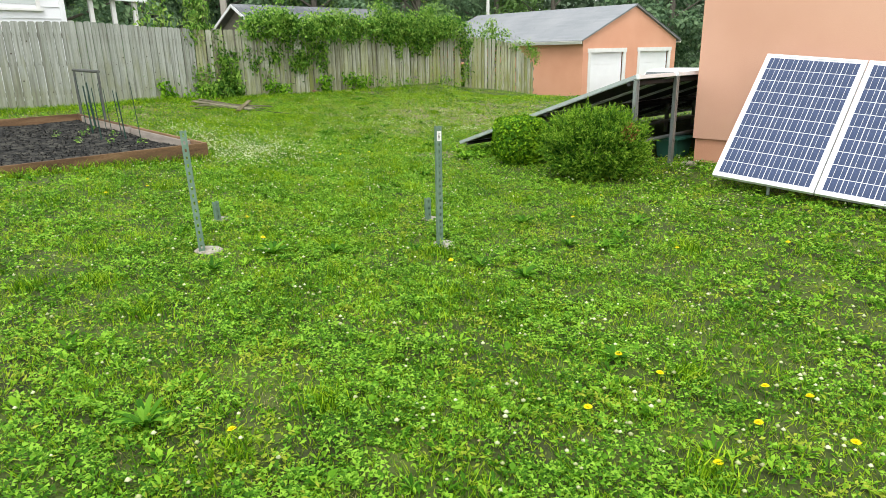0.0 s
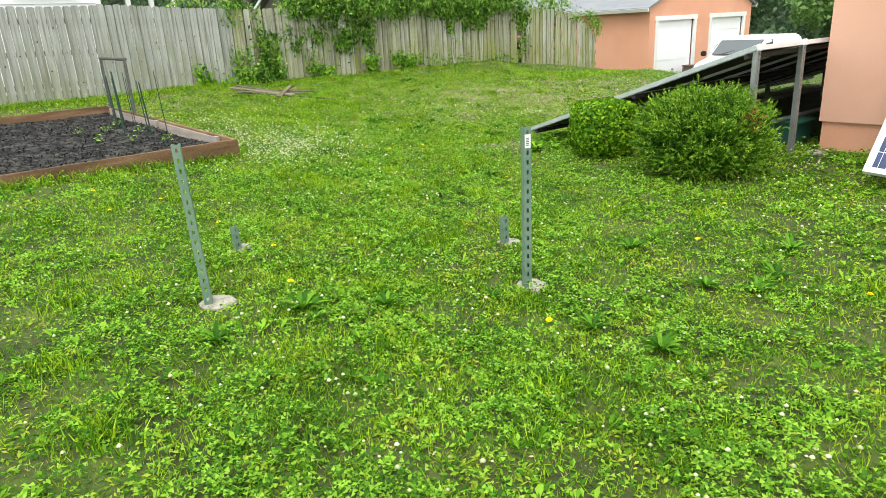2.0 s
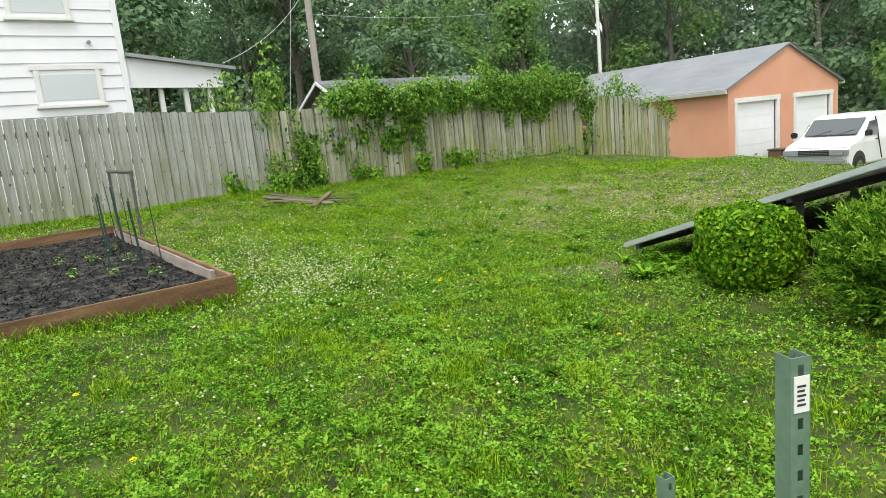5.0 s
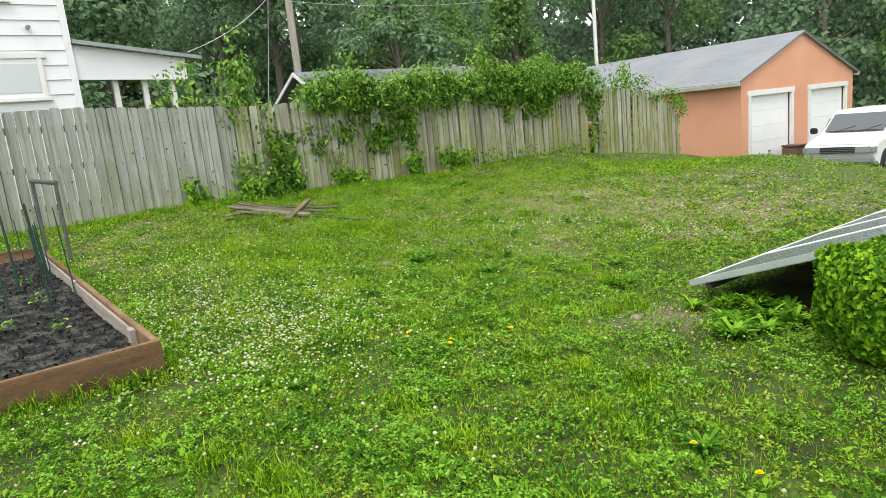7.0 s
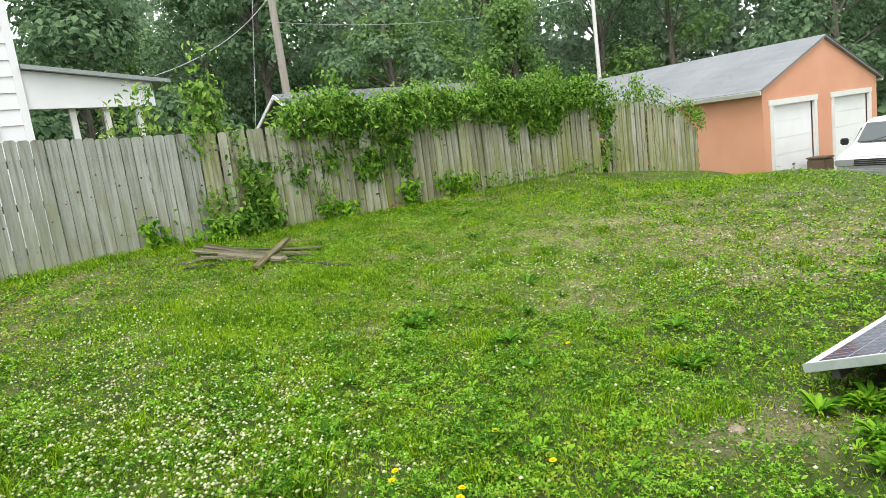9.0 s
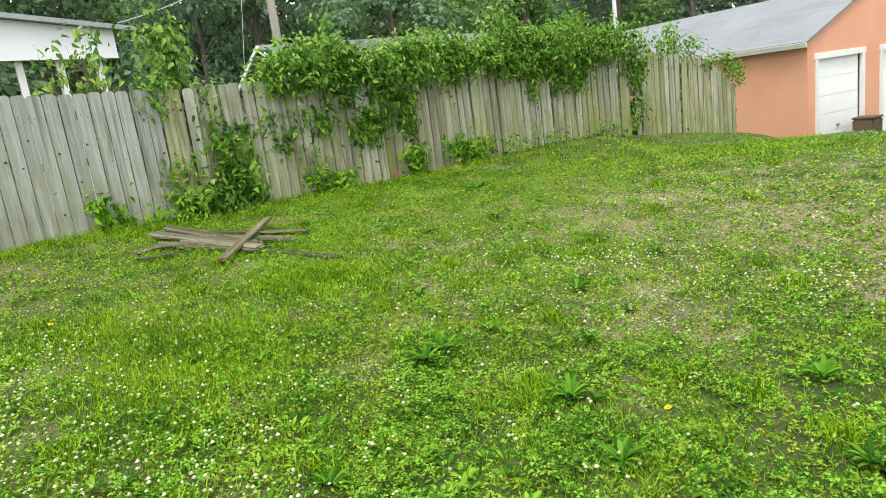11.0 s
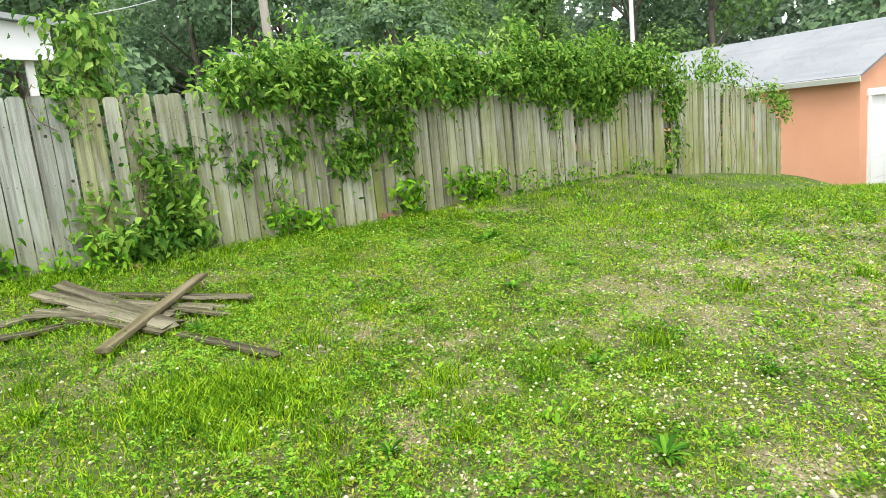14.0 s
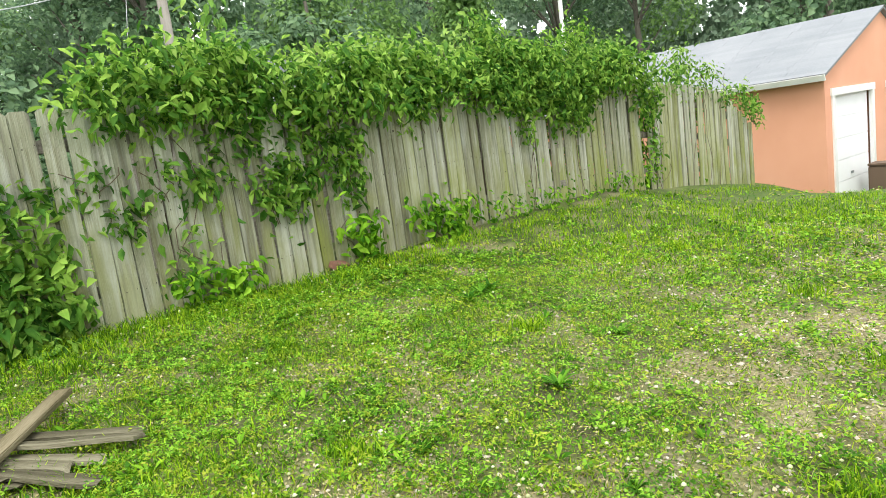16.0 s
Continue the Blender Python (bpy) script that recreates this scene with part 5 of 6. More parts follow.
un = 9000
ux = frng.uniform(-24, 32, un)
uy = 33 + frng.uniform(0, 3.5, un) - np.clip(ux - 14, 0, 20) * 0.45
uz = ground_z(ux, uy) + frng.random(un) ** 1.2 * (1.9 + 0.6 * np.sin(ux * 0.9))
under = leaves("undergrowth", np.stack([ux, uy, uz], 1), frng.normal(size=(un, 3)) + (0, -0.6, 0.6), frng.uniform(0.15, 0.35, un), M_TREE, None, frng, 1.3)
tagged(under, "tangled green undergrowth below the trees", "undergrowth", kind="stuff")


# ---- lawn ----
def wander(x, y, scale, seed):
    """A smooth random field, about 0 to 1."""
    r = np.random.default_rng(seed)
    v = np.zeros_like(x)
    for k in range(9):
        a, f, ph = r.uniform(0, 6.28), r.uniform(0.5, 1.9) / scale, r.uniform(0, 6.28)
        v += np.sin((x * np.cos(a) + y * np.sin(a)) * f * 6.28 + ph)
    return np.clip(0.5 + v / 7.0, 0, 1)


def clear(x, y):
    """True where something stands on the lawn and nothing grows."""
    hit = np.zeros(x.shape, bool)
    B = BEDM.inverted()
    bx, by = B[0][0] * x + B[0][1] * y + B[0][3], B[1][0] * x + B[1][1] * y + B[1][3]
    hit |= (bx > -0.04) & (bx < BEDL + 0.05) & (by > -0.0) & (by < 6.9)
    hx, hy = (x - 4.98) * 0.866 + (y - 8.28) * 0.5, -(x - 4.98) * 0.5 + (y - 8.28) * 0.866
    hit |= (hx > 0) & (hx < 8.7) & (hy < 0) & (hy > -11)
    ax, ay = (x - 3.8) * 0.866 + (y - 7.72) * 0.5, -(x - 3.8) * 0.5 + (y - 7.72) * 0.866
    hit |= (ax > 0.1) & (ax < 8.0) & (ay > 0.3) & (ay < 2.75)
    hit |= (x - 10.64) * -0.469 + (y - 23.89) * 0.883 > -0.05
    hit |= ((x + 2.07) * 0.552 - (y - 16.89) * 0.834 < 0.02) & (x < 3.58)
    hit |= ((x - 3.58) * 0.468 - (y - 20.63) * 0.884 < 0.02) & (x >= 3.58)
    for px, py, r in ((0.885, 5.23, 0.10), (-0.805, 5.23, 0.10), (0.965, 6.03, 0.065), (-0.785, 6.20, 0.065)):
        hit |= (x - px) ** 2 + (y - py) ** 2 < r * r
    return hit


def bare(x, y):
    """How far soil and gravel show: 0 to 1."""
    fine = wander(x, y, 0.35, 64)
    b = np.clip(2.0 * (wander(x, y, 1.1, 61) - 0.58) + 0.8 * (fine - 0.5), 0, 0.6) * (0.12 + 0.88 * sstep(10.8, 12.5, y))
    b = np.maximum(b, np.clip(1.25 - np.hypot((x - 1.95) / 0.52, (y - 9.98) / 0.33), 0, 0.9))
    b = np.maximum(b, np.clip(1.6 * (wander(x, y, 1.0, 62) - 0.46) + 0.9 * (fine - 0.5), 0, 0.75) * sstep(1.8, 3.2, x) * sstep(11.8, 13.2, y) * (1 - sstep(16.5, 18.5, y)))
    b = np.maximum(b, np.clip(1.4 * (wander(x, y, 0.9, 63) - 0.50) + 0.9 * (fine - 0.5), 0, 0.6) * sstep(12, 13.5, y) * (1 - sstep(16.5, 18, y)) * sstep(-0.9, 0.4, x))
    for px, py, r in ((0.78, 13.02, 0.24), (0.60, 13.53, 0.32), (2.03, 12.62, 0.36), (1.99, 12.28, 0.30), (1.52, 12.46, 0.32), (2.28, 15.35, 0.5), (3.70, 15.6, 0.75), (1.83, 15.34, 0.24), (3.08, 15.54, 0.6), (2.51, 14.82, 0.45),
                      (0.51, 14.67, 0.36), (0.04, 14.70, 0.30), (0.95, 14.55, 0.32), (4.32, 13.95, 0.9), (3.66, 12.5, 0.6), (4.56, 13.2, 0.9), (3.9, 14.5, 1.0), (5.3, 13.8, 1.0), (2.05, 13.1, 0.3)):
        b = np.maximum(b, np.clip(1.2 - np.hypot(x - px, (y - py) * 1.2) / r + 1.4 * (fine - 0.5), 0, 0.92))
    return b


def soil_patches():
    """Bare patches of tan soil, laid on the ground by its own pattern."""
    me = ground.data
    v = np.zeros(len(me.vertices) * 3, np.float32)
    me.vertices.foreach_get("co", v)
    v = v.reshape(-1, 3)
    at = me.attributes.new("bare_soil", "FLOAT", "POINT")
    at.data.foreach_set("value", (np.maximum(bare(v[:, 0], v[:, 1]), 0.2 * sstep(11.4, 13, v[:, 1]) * (1 - sstep(17, 18.8, v[:, 1]))) * (0.9 - 0.35 * np.exp(-((v[:, 0] - 1.95) ** 2 + (v[:, 1] - 9.98) ** 2) / 0.6))).astype(np.float32))
    n, l = M_SOIL.node_tree.nodes, M_SOIL.node_tree.links
    b = n["Principled BSDF"]
    src = b.inputs["Base Color"].links[0].from_socket
    mix, rd, tn = n.new("ShaderNodeMixRGB"), n.new("ShaderNodeAttribute"), n.new("ShaderNodeValToRGB")
    rd.attribute_name = "bare_soil"
    tn.color_ramp.elements[0].color, tn.color_ramp.elements[1].color = (0.10, 0.088, 0.036, 1), (0.43, 0.37, 0.22, 1)
    tn.color_ramp.elements[0].position, tn.color_ramp.elements[1].position = 0.35, 0.7
    grit = n.new("ShaderNodeTexNoise")
    grit.inputs["Scale"].default_value, grit.inputs["Detail"].default_value = 70, 8
    tcs = n.new("ShaderNodeTexCoord")
    l.new(tcs.outputs["Object"], grit.inputs["Vector"])
    l.new(grit.outputs[0], tn.inputs[0])
    l.new(rd.outputs["Fac"], mix.inputs[0]), l.new(src, mix.inputs[1]), l.new(tn.outputs[0], mix.inputs[2])
    # plain mown turf beyond the stretch where single leaves are grown
    away = np.maximum(1 - sstep(0.4, 2.4, v[:, 1]), sstep(3.5, 8.0, np.abs(v[:, 0] - 0.3)))
    me.attributes.new("plain_turf", "FLOAT", "POINT").data.foreach_set("value", (0.85 * away).astype(np.float32))
    turf, read, green, blend = n.new("ShaderNodeTexNoise"), n.new("ShaderNodeAttribute"), n.new("ShaderNodeValToRGB"), n.new("ShaderNodeMixRGB")
    read.attribute_name = "plain_turf"
    turf.inputs["Scale"].default_value, turf.inputs["Detail"].default_value = 18, 8
    l.new(tcs.outputs["Object"], turf.inputs["Vector"]), l.new(turf.outputs[0], green.inputs[0])
    green.color_ramp.elements[0].color, green.color_ramp.elements[1].color = (0.024, 0.054, 0.006, 1), (0.098, 0.160, 0.018, 1)
    green.color_ramp.elements[0].position, green.color_ramp.elements[1].position = 0.32, 0.70
    l.new(read.outputs["Fac"], blend.inputs[0]), l.new(mix.outputs[0], blend.inputs[1]), l.new(green.outputs[0], blend.inputs[2])
    l.new(blend.outputs[0], b.inputs["Base Color"])


soil_patches()


def scatter(rng, n):
    """Places on the lawn, thick along the walk and thinner away from it."""
    k = n * 2
    x0 = rng.normal(0.1, 1.0, k) * rng.choice([1.2, 2.6, 5.0], k, p=[0.36, 0.36, 0.28])
    y0 = np.where(rng.random(k) < 0.80, rng.uniform(1.2, 18.5, k), rng.uniform(1.2, 23.8, k))
    ok = ~clear(x0, y0) & (x0 > -9) & (x0 < 11)
    return x0[ok][:n], y0[ok][:n]


def lawn_blades(name, n, hmin, hmax, width, material, label, seed, pick):
    rng = np.random.default_rng(seed)
    x, y = scatter(rng, n)
    ok = rng.random(len(x)) < pick(x, y)
    x, y = x[ok], y[ok]
    far = 1 + 0.55 * sstep(1.5, 5, np.abs(x - 0.25))
    a = rng.uniform(0, 6.28, len(x))
    h = rng.uniform(hmin, hmax, len(x)) * (0.35 + 0.6 * wander(x, y, 1.5, 71) + 0.7 * wander(x, y, 0.3, 73) ** 2)
    lean = rng.uniform(0.2, 1.1, len(x)) * h
    z = ground_z(x, y) - 0.004
    b = rng.uniform(0, 6.28, len(x))
    w = width * far
    base = np.stack([x, y, z], 1)
    sd = np.stack([np.cos(a) * w, np.sin(a) * w, 0 * w], 1)
    tip = base + np.stack([np.cos(b) * lean, np.sin(b) * lean, h], 1)
    ob = raw_mesh(name, np.stack([base - sd, base + sd, tip], 1).reshape(-1, 3), 3, material)
    return tagged(ob, label, "grass", kind="stuff")


def thin_turf(rng, n):
    """Places on the thin turf over gravel between the heap of boards and the rack."""
    x0, y0 = rng.normal(1.3, 1.5, n), rng.uniform(11.6, 17.8, n)
    ok = ~clear(x0, y0)
    return x0[ok], y0[ok]


def lawn_leaflets(name, n, size, hmin, hmax, material, label, seed, pick, three=True, places=scatter):
    rng = np.random.default_rng(seed)
    x, y = places(rng, n)
    ok = rng.random(len(x)) < pick(x, y)
    x, y = x[ok], y[ok]
    m = len(x)
    far = 1 + 1.0 * sstep(1.5, 5, np.abs(x - 0.25)) + 0.7 * sstep(17, 19, y)
    r = size * rng.uniform(0.7, 1.35, m) * far
    z = ground_z(x, y) + rng.uniform(hmin, hmax, m) * (0.25 + 1.7 * wander(x, y, 0.20, 72) ** 2)
    c = np.stack([x, y, z], 1)
    nr = rng.normal(size=(m, 3)) * 0.42 + (0, 0, 1)
    nr /= np.linalg.norm(nr, axis=1, keepdims=True)
    e1 = np.cross(nr, rng.normal(size=(m, 3)))
    e1 /= np.linalg.norm(e1, axis=1, keepdims=True)
    e2 = np.cross(nr, e1)
    out = []
    for k in range(3 if three else 1):
        ca, sa = math.cos(k * 2.094), math.sin(k * 2.094)
        u = e1 * ca + e2 * sa
        w = e2 * ca - e1 * sa
        R = r[:, None]
        if three:
            out.append(np.stack([c, c + u * R - w * R * 0.50, c + u * R + w * R * 0.50 + nr * R * 0.12], 1))
        else:
            out.append(np.stack([c - u * R, c - w * R * 0.42, c + u * R - nr * R * 0.25, c + w * R * 0.42], 1))
    ob = raw_mesh(name, np.concatenate(out, 1).reshape(-1, 3), 3 if three else 4, material)
    return tagged(ob, label, "grass", kind="stuff")


def lush(x, y):
    """The darker strip of longer grass that runs from the heap of boards towards the bed."""
    g = np.zeros_like(x)
    for px, py, a, b in ((-0.29, 13.9, 0.45, 0.35), (-0.80, 13.1, 0.5, 0.45), (-0.88, 12.25, 0.55, 0.45), (-1.9, 13.4, 0.5, 0.4), (-1.4, 12.6, 0.45, 0.4), (3.6, 18.6, 1.8, 1.2), (6.0, 19.5, 2.2, 1.4)):
        g = np.maximum(g, np.exp(-(((x - px) / a) ** 2 + ((y - py) / b) ** 2)))
    return g


def clover_share(x, y):
    return np.clip(2.3 * (wander(x, y, 0.9, 51) - 0.28), 0.10, 1) * (0.35 + 1.2 * wander(x, y, 0.22, 57)) * (1 - 0.85 * bare(x, y)) * (1 - 0.45 * sstep(11, 13.5, y)) * (1 - 0.75 * lush(x, y))


def grass_share(x, y):
    return np.clip(1.15 - 0.6 * wander(x, y, 1.3, 51), 0.2, 1) * (0.4 + 1.1 * wander(x, y, 0.17, 59)) * (1 - 0.7 * bare(x, y)) * (1 - 0.25 * sstep(11, 14, y))


def yellow_share(x, y):
    return np.clip(2.2 * (wander(x, y, 0.8, 53) - 0.48) + 1.6 * sstep(8.5, 12, y) * wander(x, y, 0.6, 55) ** 1.3, 0.06, 1.0) * np.clip(2.2 * wander(x, y, 0.2, 58) - 0.2, 0.1, 1.4) * (1 - 0.5 * bare(x, y)) * (1 - 0.9 * lush(x, y))


def dry_share(x, y):
    return np.clip(1.6 * (wander(x, y, 0.5, 54) - 0.5), 0, 1) * 0.7 + 0.9 * bare(x, y) + 0.12 * sstep(11.5, 13, y)


lawn_leaflets("clover", 350000, 0.0140, 0.010, 0.055, M_CLOVER, "dense white clover leaves across the lawn", 1, clover_share)
lawn_blades("lawn_grass", 470000, 0.02, 0.060, 0.0025, M_GRASS, "short mown grass across the lawn", 2, grass_share)
lawn_leaflets("low_weeds", 170000, 0.013, 0.006, 0.03, M_WEED, "small green weed leaves among the grass", 3, grass_share, False)
lawn_leaflets("yellow_weeds", 380000, 0.012, 0.01, 0.04, M_YELLOWGREEN, "yellowish small-leaved weeds in the lawn", 4, yellow_share, False)
lawn_leaflets("creeping_weeds", 78000, 0.0085, 0.004, 0.020, M_CLOVER, "tiny creeping green leaves over gravel", 7, lambda x, y: np.clip(0.35 + 1.1 * wander(x, y, 0.35, 81), 0, 1) * (1 - 0.55 * bare(x, y)), False, thin_turf)
lawn_leaflets("creeping_weeds", 60000, 0.0085, 0.004, 0.020, M_YELLOWGREEN, "tiny creeping yellow-green leaves over gravel", 8, lambda x, y: np.clip(1.5 * wander(x, y, 0.4, 82) - 0.1, 0, 1) * (1 - 0.5 * bare(x, y)), False, thin_turf)
lawn_leaflets("straw_bits", 150000, 0.009, 0.008, 0.022, M_DRY, "straw-coloured dead leaf bits on thin turf", 6, lambda x, y: 0.7 * dry_share(x, y) * (0.15 + sstep(10.5, 12.5, y)), False)
lawn_blades("dry_grass", 220000, 0.01, 0.03, 0.0020, M_DRY, "dry straw-coloured grass in thin patches", 5, dry_share)


def tall_grass(name, places, n, h, label, seed):
    rng = np.random.default_rng(seed)
    pts = np.array([places(rng) for _ in range(n)])
    ok = ~clear(pts[:, 0], pts[:, 1])
    x, y = pts[ok].T
    m = len(x)
    a, b = rng.uniform(0, 6.28, m), rng.uniform(0, 6.28, m)
    hh = rng.uniform(0.35, 1.0, m) * h
    base = np.stack([x, y, ground_z(x, y) - 0.01], 1)
    sd = np.stack([np.cos(a), np.sin(a), 0 * a], 1) * 0.004
    mid = base + np.stack([np.cos(b) * hh * 0.12, np.sin(b) * hh * 0.12, hh * 0.6], 1)
    tip = base + np.stack([np.cos(b) * hh * 0.5, np.sin(b) * hh * 0.5, hh * 0.95], 1)
    v = np.stack([base - sd, base + sd, mid + sd * 0.8, base - sd, mid + sd * 0.8, mid - sd * 0.8, mid - sd * 0.8, mid + sd * 0.8, tip], 1).reshape(-1, 3)
    return tagged(raw_mesh(name, v, 3, M_GRASS), label, "grass", kind="stuff")


def by_fence(rng):
    s_ = rng.uniform(-9, S_END)
    p, d, nn = fence_frame(s_)
    q = p + nn * abs(rng.normal()) * 0.30
    return q[0], q[1]


def by_bed(rng):
    if rng.random() < 0.5:
        q = BEDM @ Vector((-0.05 - abs(rng.normal()) * 0.07, rng.uniform(0, 5), 0))
    else:
        q = BEDM @ Vector((rng.uniform(0, BEDL), -0.02 - abs(rng.normal()) * 0.05, 0))
    return q.x, q.y


tall_grass("tall_grass", by_fence, 20000, 0.13, "longer uncut grass along the foot of the fence", 11)
tall_grass("tall_grass", by_bed, 3000, 0.15, "longer grass against the bed boards", 12)
tall_grass("tall_grass", lambda r: (-0.29 + r.normal() * 0.26, 13.9 + r.normal() * 0.18), 4200, 0.11, "lush tuft of longer grass", 13)
tall_grass("tall_grass", lambda r: (-0.85 + r.normal() * 0.35, 12.6 + r.normal() * 0.45), 6500, 0.085, "lush strip of longer grass", 14)
tall_grass("tall_grass", lambda r: (-1.75 + r.normal() * 0.4, 13.2 + r.normal() * 0.3), 3000, 0.075, "lush strip of longer grass", 16)
tall_grass("tall_grass", lambda r: (r.uniform(2.4, 7.5), 17.2 + r.normal() * 0.5 + r.uniform(0, 2.6)), 9000, 0.10, "longer grass on the crest before the fence end", 18)


def weed_clumps():
    """Small clumps of broad leaves, thick in some stretches of the lawn and missing in others."""
    rng = np.random.default_rng(29)
    x, y = scatter(rng, 8000)
    ok = rng.random(len(x)) < np.clip(1.5 * (wander(x, y, 0.7, 96) - 0.30), 0.05, 0.9) * (1 - bare(x, y)) * (1 - 0.5 * sstep(14, 17, y)) * (1 - lush(x, y))
    x, y = x[ok], y[ok]
    k = 9
    size = np.repeat(rng.uniform(0.6, 1.25, len(x)), k)
    cx, cy = np.repeat(x, k), np.repeat(y, k)
    a = rng.uniform(0, 6.28, len(cx))
    L = rng.uniform(0.018, 0.045, len(cx)) * size
    up = rng.uniform(0.25, 1.1, len(cx))
    c = np.stack([cx + np.cos(a) * 0.012, cy + np.sin(a) * 0.012, ground_z(cx, cy) + 0.012], 1)
    out = np.stack([np.cos(a), np.sin(a), up], 1) * L[:, None]
    sd = np.stack([-np.sin(a), np.cos(a), 0 * a], 1) * (L * rng.uniform(0.16, 0.34, len(cx)))[:, None]
    bend = np.array((0, 0, 1.0)) * (L * 0.25)[:, None]
    v = np.stack([c, c + out * 0.55 + sd + bend * 0.4, c + out - bend * 0.6, c + out * 0.55 - sd + bend * 0.4], 1)
    tagged(raw_mesh("weed_clumps", v.reshape(-1, 3), 4, M_WEED), "clumps of small broad-leaved weeds in the turf", "weeds", kind="stuff")


weed_clumps()

tall_grass("tall_grass", lambda r: (-1.2 + r.normal() * 0.6, 15.35 + r.normal() * 0.45), 2600, 0.10, "grass growing up through the heap of boards", 19)
tuft_rng = np.random.default_rng(66)
TX, TY = scatter(tuft_rng, 130)


def in_tufts(r):
    k = r.integers(len(TX))
    return TX[k] + r.normal() * 0.055, TY[k] + r.normal() * 0.055


tall_grass("grass_tufts", in_tufts, 15000, 0.12, "dark green tufts of coarser grass in the lawn", 15)


# blooms
def blooms():
    rng = np.random.default_rng(17)
    x, y = scatter(rng, 60000)
    heavy = np.zeros_like(x)
    for px, py, a, b, k in ((-0.85, 10.4, 0.75, 0.9, 1.0), (-1.3, 10.9, 0.9, 1.2, 0.75), (-1.9, 12.8, 1.0, 0.8, 0.42), (2.05, 13.7, 0.7, 0.45, 0.30), (2.95, 12.7, 0.5, 0.4, 0.35), (1.35, 14.45, 0.5, 0.35, 0.25), (1.5, 12.9, 0.7, 0.3, 0.28), (4.6, 7.6, 0.5, 0.6, 0.5), (3.6, 6.2, 0.7, 0.9, 0.3), (1.9, 2.6, 1.2, 1.0, 0.14)):
        heavy = np.maximum(heavy, k * np.exp(-(((x - px) / a) ** 2 + ((y - py) / b) ** 2)))
    p = (0.022 + 0.8 * heavy + 0.20 * np.clip(wander(x, y, 0.8, 91) - 0.55, 0, 1)) * (0.25 + 1.5 * wander(x, y, 0.22, 92) ** 1.5) * (1 - 0.6 * sstep(14.5, 17, y)) * (1 - 0.9 * lush(x, y))
    ok = (rng.random(len(x)) < np.clip(p, 0, 0.95)) & ~((x > -2.2) & (x < 0.0) & (y > 14.3) & (y < 16.2))
    x, y = [x[ok]], [y[ok]]
    for px, py, a, b, k in ((-0.85, 10.35, 0.42, 0.55, 400), (-1.3, 10.9, 0.6, 0.8, 430), (-2.0, 12.3, 0.7, 0.8, 280), (-0.5, 9.6, 0.35, 0.4, 160), (2.05, 13.7, 0.5, 0.25, 110), (2.95, 12.7, 0.35, 0.25, 90)):
        fx_, fy_ = px + rng.normal(size=k) * a, py + rng.normal(size=k) * b
        ok = ~clear(fx_, fy_)
        x.append(fx_[ok]), y.append(fy_[ok])
    x, y = np.concatenate(x), np.concatenate(y)
    m = len(x)
    r = rng.uniform(0.006, 0.0125, m) * (1 + 0.25 * sstep(2, 5, np.abs(x)))
    c = np.stack([x, y, ground_z(x, y) + rng.uniform(0.035, 0.075, m)], 1)
    oct_ = np.array([(1, 0, 0), (0.31, 0.95, 0), (-0.81, 0.59, 0), (-0.81, -0.59, 0), (0.31, -0.95, 0), (0, 0, 0.85), (0, 0, -0.6)])
    f = np.array([(0, 1, 5), (1, 2, 5), (2, 3, 5), (3, 4, 5), (4, 0, 5), (1, 0, 6), (2, 1, 6), (3, 2, 6), (4, 3, 6), (0, 4, 6)])
    v = (c[:, None] + oct_[None] * r[:, None, None]).reshape(-1, 3)
    faces = (np.arange(m)[:, None, None] * 7 + f[None]).reshape(-1, 3)
    tagged(indexed_mesh("clover_blooms", v, faces, M_PETAL), "white clover blooms dotted over the lawn", "flowers", kind="stuff")


blooms()


def dandelion():
    d = thing("dandelion", Matrix.Identity(4), "yellow dandelion flower standing in the lawn", "flower", "dandelions")
    part("stalk", btube((0, 0, 0), (0.004, 0.002, 0.06), 0.0022, 0.0018, 5), M_WEED, d)
    bm = bmesh.new()
    rng = random.Random(2)
    for ring, (r, z, k) in enumerate(((0.019, 0.060, 16), (0.014, 0.065, 12), (0.008, 0.068, 8))):
        for i in range(k):
            a = 6.283 * i / k + ring * 0.3
            c, s_ = math.cos(a), math.sin(a)
            w = 0.0036
            bm.faces.new([bm.verts.new(p) for p in ((0.002 * c, 0.002 * s_, 0.060), (r * 0.7 * c + w * s_, r * 0.7 * s_ - w * c, z), (r * c, r * s_, z + 0.001), (r * 0.7 * c - w * s_, r * 0.7 * s_ + w * c, z))])
    part("petals", bm, M_YELLOW, d)
    return d


DANDELIONS = ((1.20, 3.06), (1.28, 2.85), (0.86, 2.65), (1.45, 2.41), (1.70, 2.23), (1.13, 2.21), (1.79, 2.54), (1.67, 2.65), (3.37, 4.55), (2.48, 4.61), (-0.47, 2.74), (-0.44, 5.36), (2.14, 5.67), (0.81, 4.67), (-0.58, 6.05), (1.43, 7.86), (1.30, 8.12),
              (0.48, 9.66), (0.24, 9.88), (0.22, 9.80), (0.46, 9.60), (0.72, 10.14), (0.89, 9.78), (1.43, 11.33), (-2.64, 14.5), (-2.0, 13.34), (2.75, 6.39), (-2.24, 7.88), (-1.01, 6.72), (-1.6, 7.5), (-1.9, 7.2))
first = dandelion()
drng = random.Random(6)
first.matrix_world = Matrix.Translation((DANDELIONS[0][0], DANDELIONS[0][1], gz(*DANDELIONS[0])))
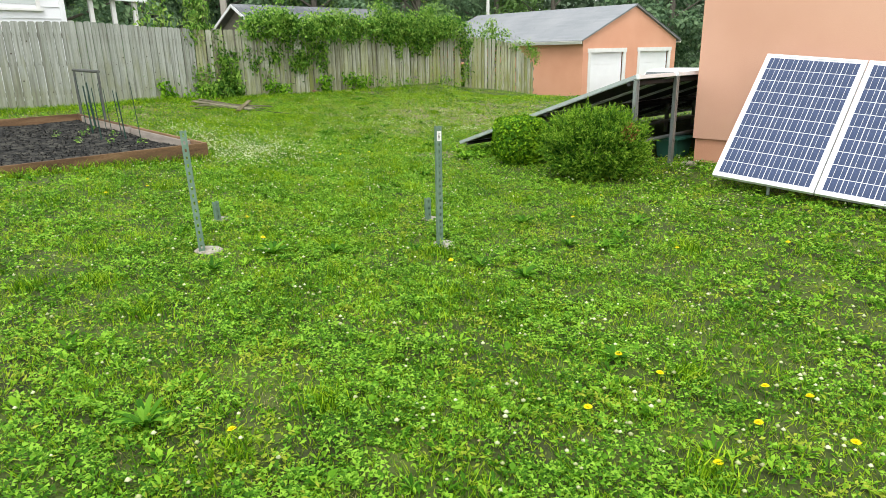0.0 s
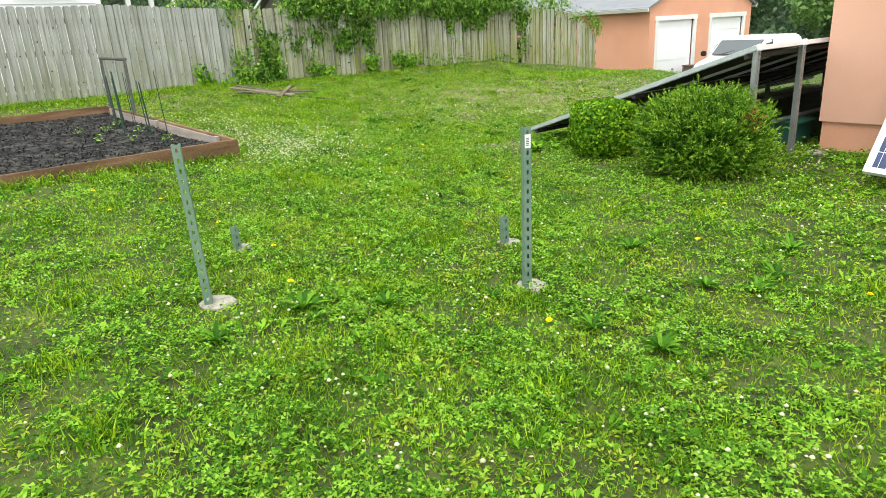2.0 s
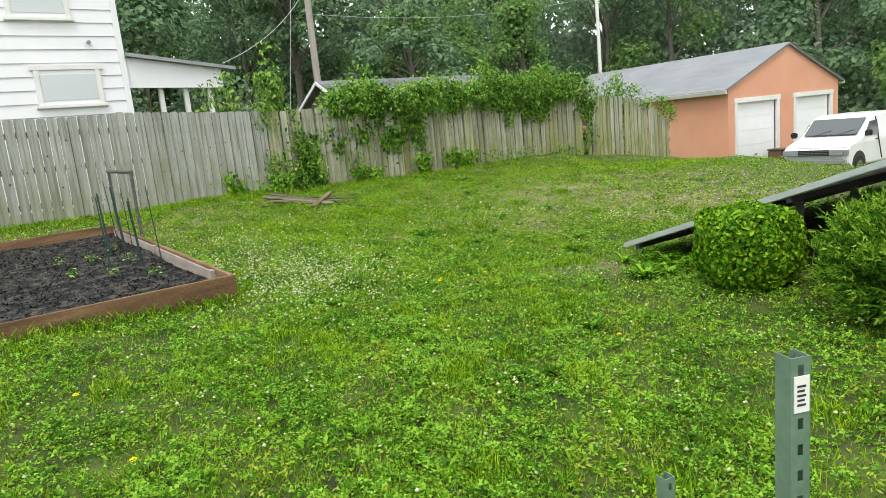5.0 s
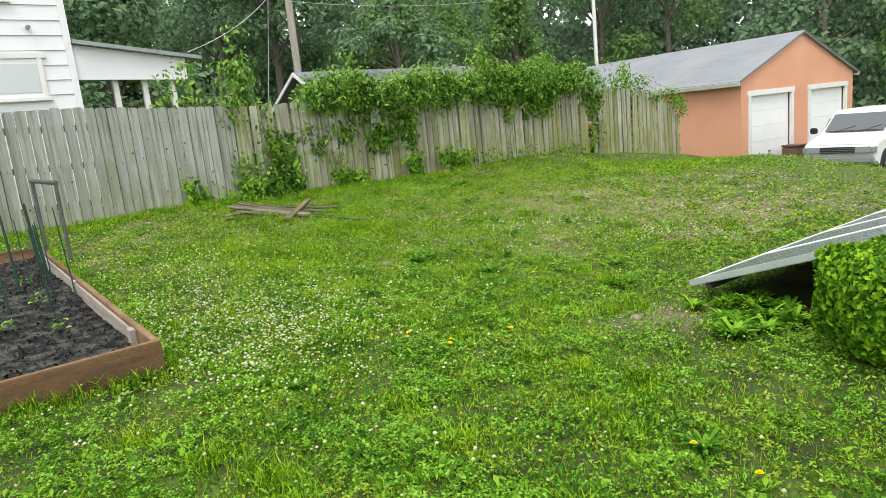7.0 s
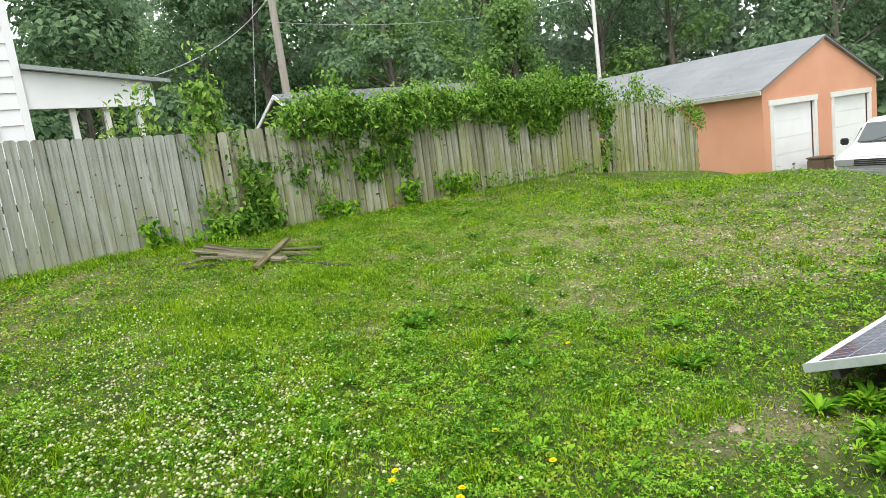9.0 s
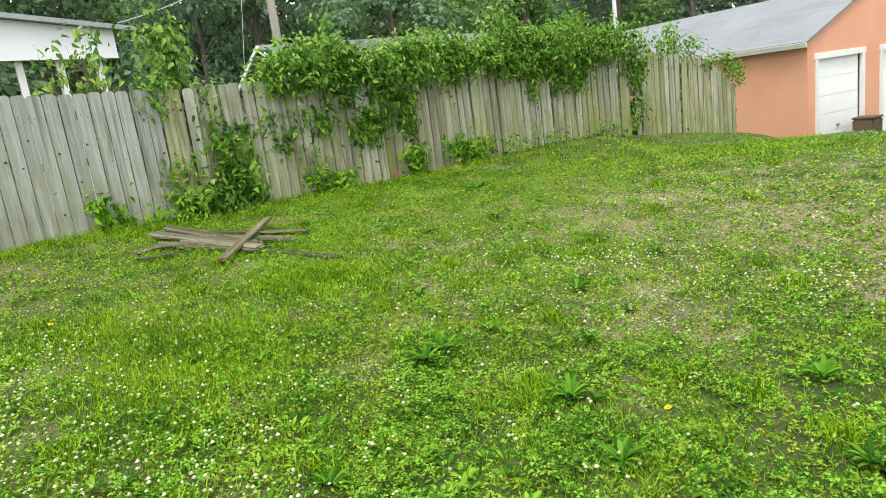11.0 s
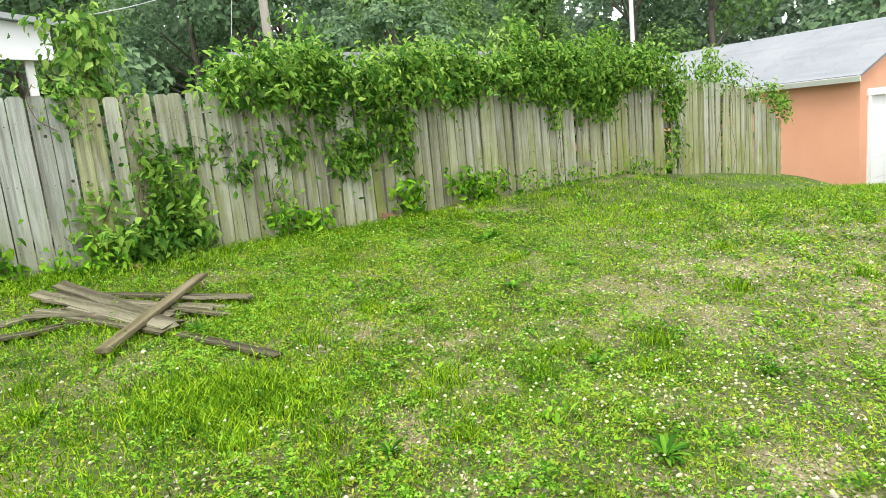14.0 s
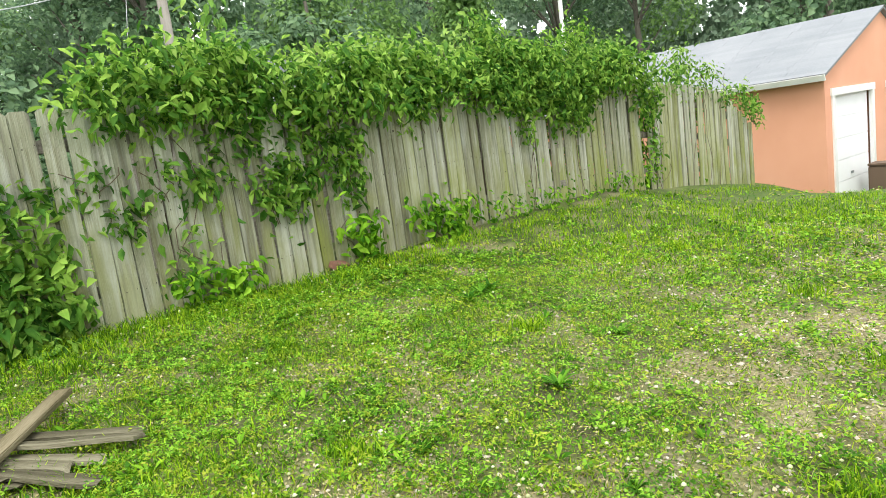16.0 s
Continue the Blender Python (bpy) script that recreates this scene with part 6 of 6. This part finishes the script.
for x, y in DANDELIONS[1:]:
    k = drng.uniform(0.75, 1.15)
    copy_thing(first, Matrix.Translation((x, y, gz(x, y))) @ pose(0, 0, 0, drng.uniform(-12, 12), drng.uniform(-12, 12), drng.uniform(0, 360)))


def rosette(seed, k, L, w, material=M_ROSETTE):
    """A low rosette of arching strap leaves."""
    rng = random.Random(seed)
    t = thing("weed", Matrix.Identity(4), "broad-leaved weed rosette in the turf", "weed", "weed rosettes")
    bm = bmesh.new()
    for i in range(k):
        a = 6.283 * i / k + rng.uniform(-0.3, 0.3)
        c, s_ = math.cos(a), math.sin(a)
        l, up = L * rng.uniform(0.6, 1.1), rng.uniform(0.5, 1.35)
        prev = None
        for j in range(5):
            f = j / 4
            r, z = l * f * (1 - 0.25 * up * f), 0.01 + l * up * (f - 0.62 * f * f)
            ww = w * math.sin(math.pi * min(0.97, 0.12 + 0.86 * f)) * 0.5
            row = [bm.verts.new((r * c + ww * s_, r * s_ - ww * c, z + 0.004)), bm.verts.new((r * c, r * s_, z)), bm.verts.new((r * c - ww * s_, r * s_ + ww * c, z + 0.004))]
            if prev:
                bm.faces.new((prev[0], prev[1], row[1], row[0]))
                bm.faces.new((prev[1], prev[2], row[2], row[1]))
            prev = row
    part("leaves", bm, material, t)
    return t


kinds = [rosette(1, 26, 0.11, 0.018), rosette(2, 34, 0.10, 0.012), rosette(3, 24, 0.13, 0.021), rosette(4, 34, 0.13, 0.022, M_WEED)]
spots = [(-0.73, 4.73), (-0.30, 4.93), (0.06, 5.04), (0.63, 5.08), (1.70, 5.70), (1.82, 5.02), (2.14, 4.98), (1.00, 4.62), (1.21, 4.34), (1.35, 8.14), (2.21, 3.59), (0.70, 2.79), (0.10, 2.36), (2.29, 5.18), (2.05, 4.9), (2.26, 5.05), (-0.36, 5.05),
         (-0.60, 9.27), (-0.42, 9.22), (-1.44, 9.50), (-1.60, 9.42), (-1.30, 9.52), (1.95, 10.82), (0.80, 9.00), (0.56, 12.35), (1.10, 11.04), (-0.01, 11.15), (1.99, 10.76), (2.10, 10.85), (2.24, 11.51), (-0.08, 10.42), (3.10, 12.06), (1.58, 13.15),
         (0.86, 12.57), (0.95, 12.50), (0.44, 12.23), (0.52, 12.15), (1.62, 14.10), (2.46, 13.85), (0.70, 15.12), (0.74, 15.16), (0.49, 13.33), (-0.47, 12.42), (-0.86, 12.51), (1.37, 12.28), (1.08, 11.64), (1.18, 11.58), (1.76, 12.66), (1.45, 15.50), (2.05, 16.04),
         (3.58, 16.45), (-0.70, 15.00), (1.38, 14.62), (1.44, 17.1), (1.55, 17.2), (1.65, 17.28), (-2.2, 8.9), (0.9, 7.4), (2.6, 5.4), (-0.8, 2.9), (1.2, 3.1)]
wrng = random.Random(15)
spots += [(wrng.uniform(2.12, 2.8), wrng.uniform(9.35, 10.05)) for _ in range(26)]
for i, (x, y) in enumerate(spots):
    m = Matrix.Translation((x, y, gz(x, y))) @ pose(0, 0, 0, drng.uniform(-6, 6), drng.uniform(-6, 6), drng.uniform(0, 360)) @ Matrix.Diagonal((*[drng.uniform(0.7, 1.15) * (1.3 if i >= len(spots) - 26 else 1.0)] * 3, 1))
    lush_spot = i - (len(spots) - 26)
    if i < 3 or lush_spot == 0:
        kinds[min(i, 3)].matrix_world = m
    else:
        copy_thing(kinds[3 if lush_spot > 0 else drng.randrange(3)], m)


def gravel():
    rng = np.random.default_rng(23)
    x, y = rng.uniform(-1.0, 7.0, 120000), rng.uniform(8.5, 18.5, 120000)
    ok = (rng.random(120000) < bare(x, y) ** 1.2 * 0.42) & ~clear(x, y)
    x, y = x[ok][:30000], y[ok][:30000]
    m = len(x)
    r = rng.uniform(0.004, 0.011, m) * (1 + 1.6 * rng.random(m) ** 9)
    c = np.stack([x, y, ground_z(x, y) + 0.003], 1)
    o = np.array([(1, 0, 0), (0, 1, 0), (-1, 0, 0), (0, -1, 0), (0, 0, 0.7), (0, 0, -0.5)])
    f = np.array([(0, 1, 4), (1, 2, 4), (2, 3, 4), (3, 0, 4)])
    jit = o[None] * r[:, None, None] * rng.uniform(0.6, 1.4, (m, 6, 1))
    ang = rng.uniform(0, 6.28, m)
    ca, sa = np.cos(ang)[:, None], np.sin(ang)[:, None]
    jit = np.stack([jit[..., 0] * ca - jit[..., 1] * sa, jit[..., 0] * sa + jit[..., 1] * ca, jit[..., 2]], -1)
    faces = (np.arange(m)[:, None, None] * 6 + f[None]).reshape(-1, 3)
    tagged(indexed_mesh("gravel", (c[:, None] + jit).reshape(-1, 3), faces, M_GRAVEL), "pale gravel showing through thin turf", "gravel", kind="stuff")


M_GRAVEL = mat("gravel_stone", [(0.16, 0.13, 0.09), (0.30, 0.265, 0.195), (0.49, 0.45, 0.37)], 0.9, scale=9, island=0.6, bump=0.2)
gravel()
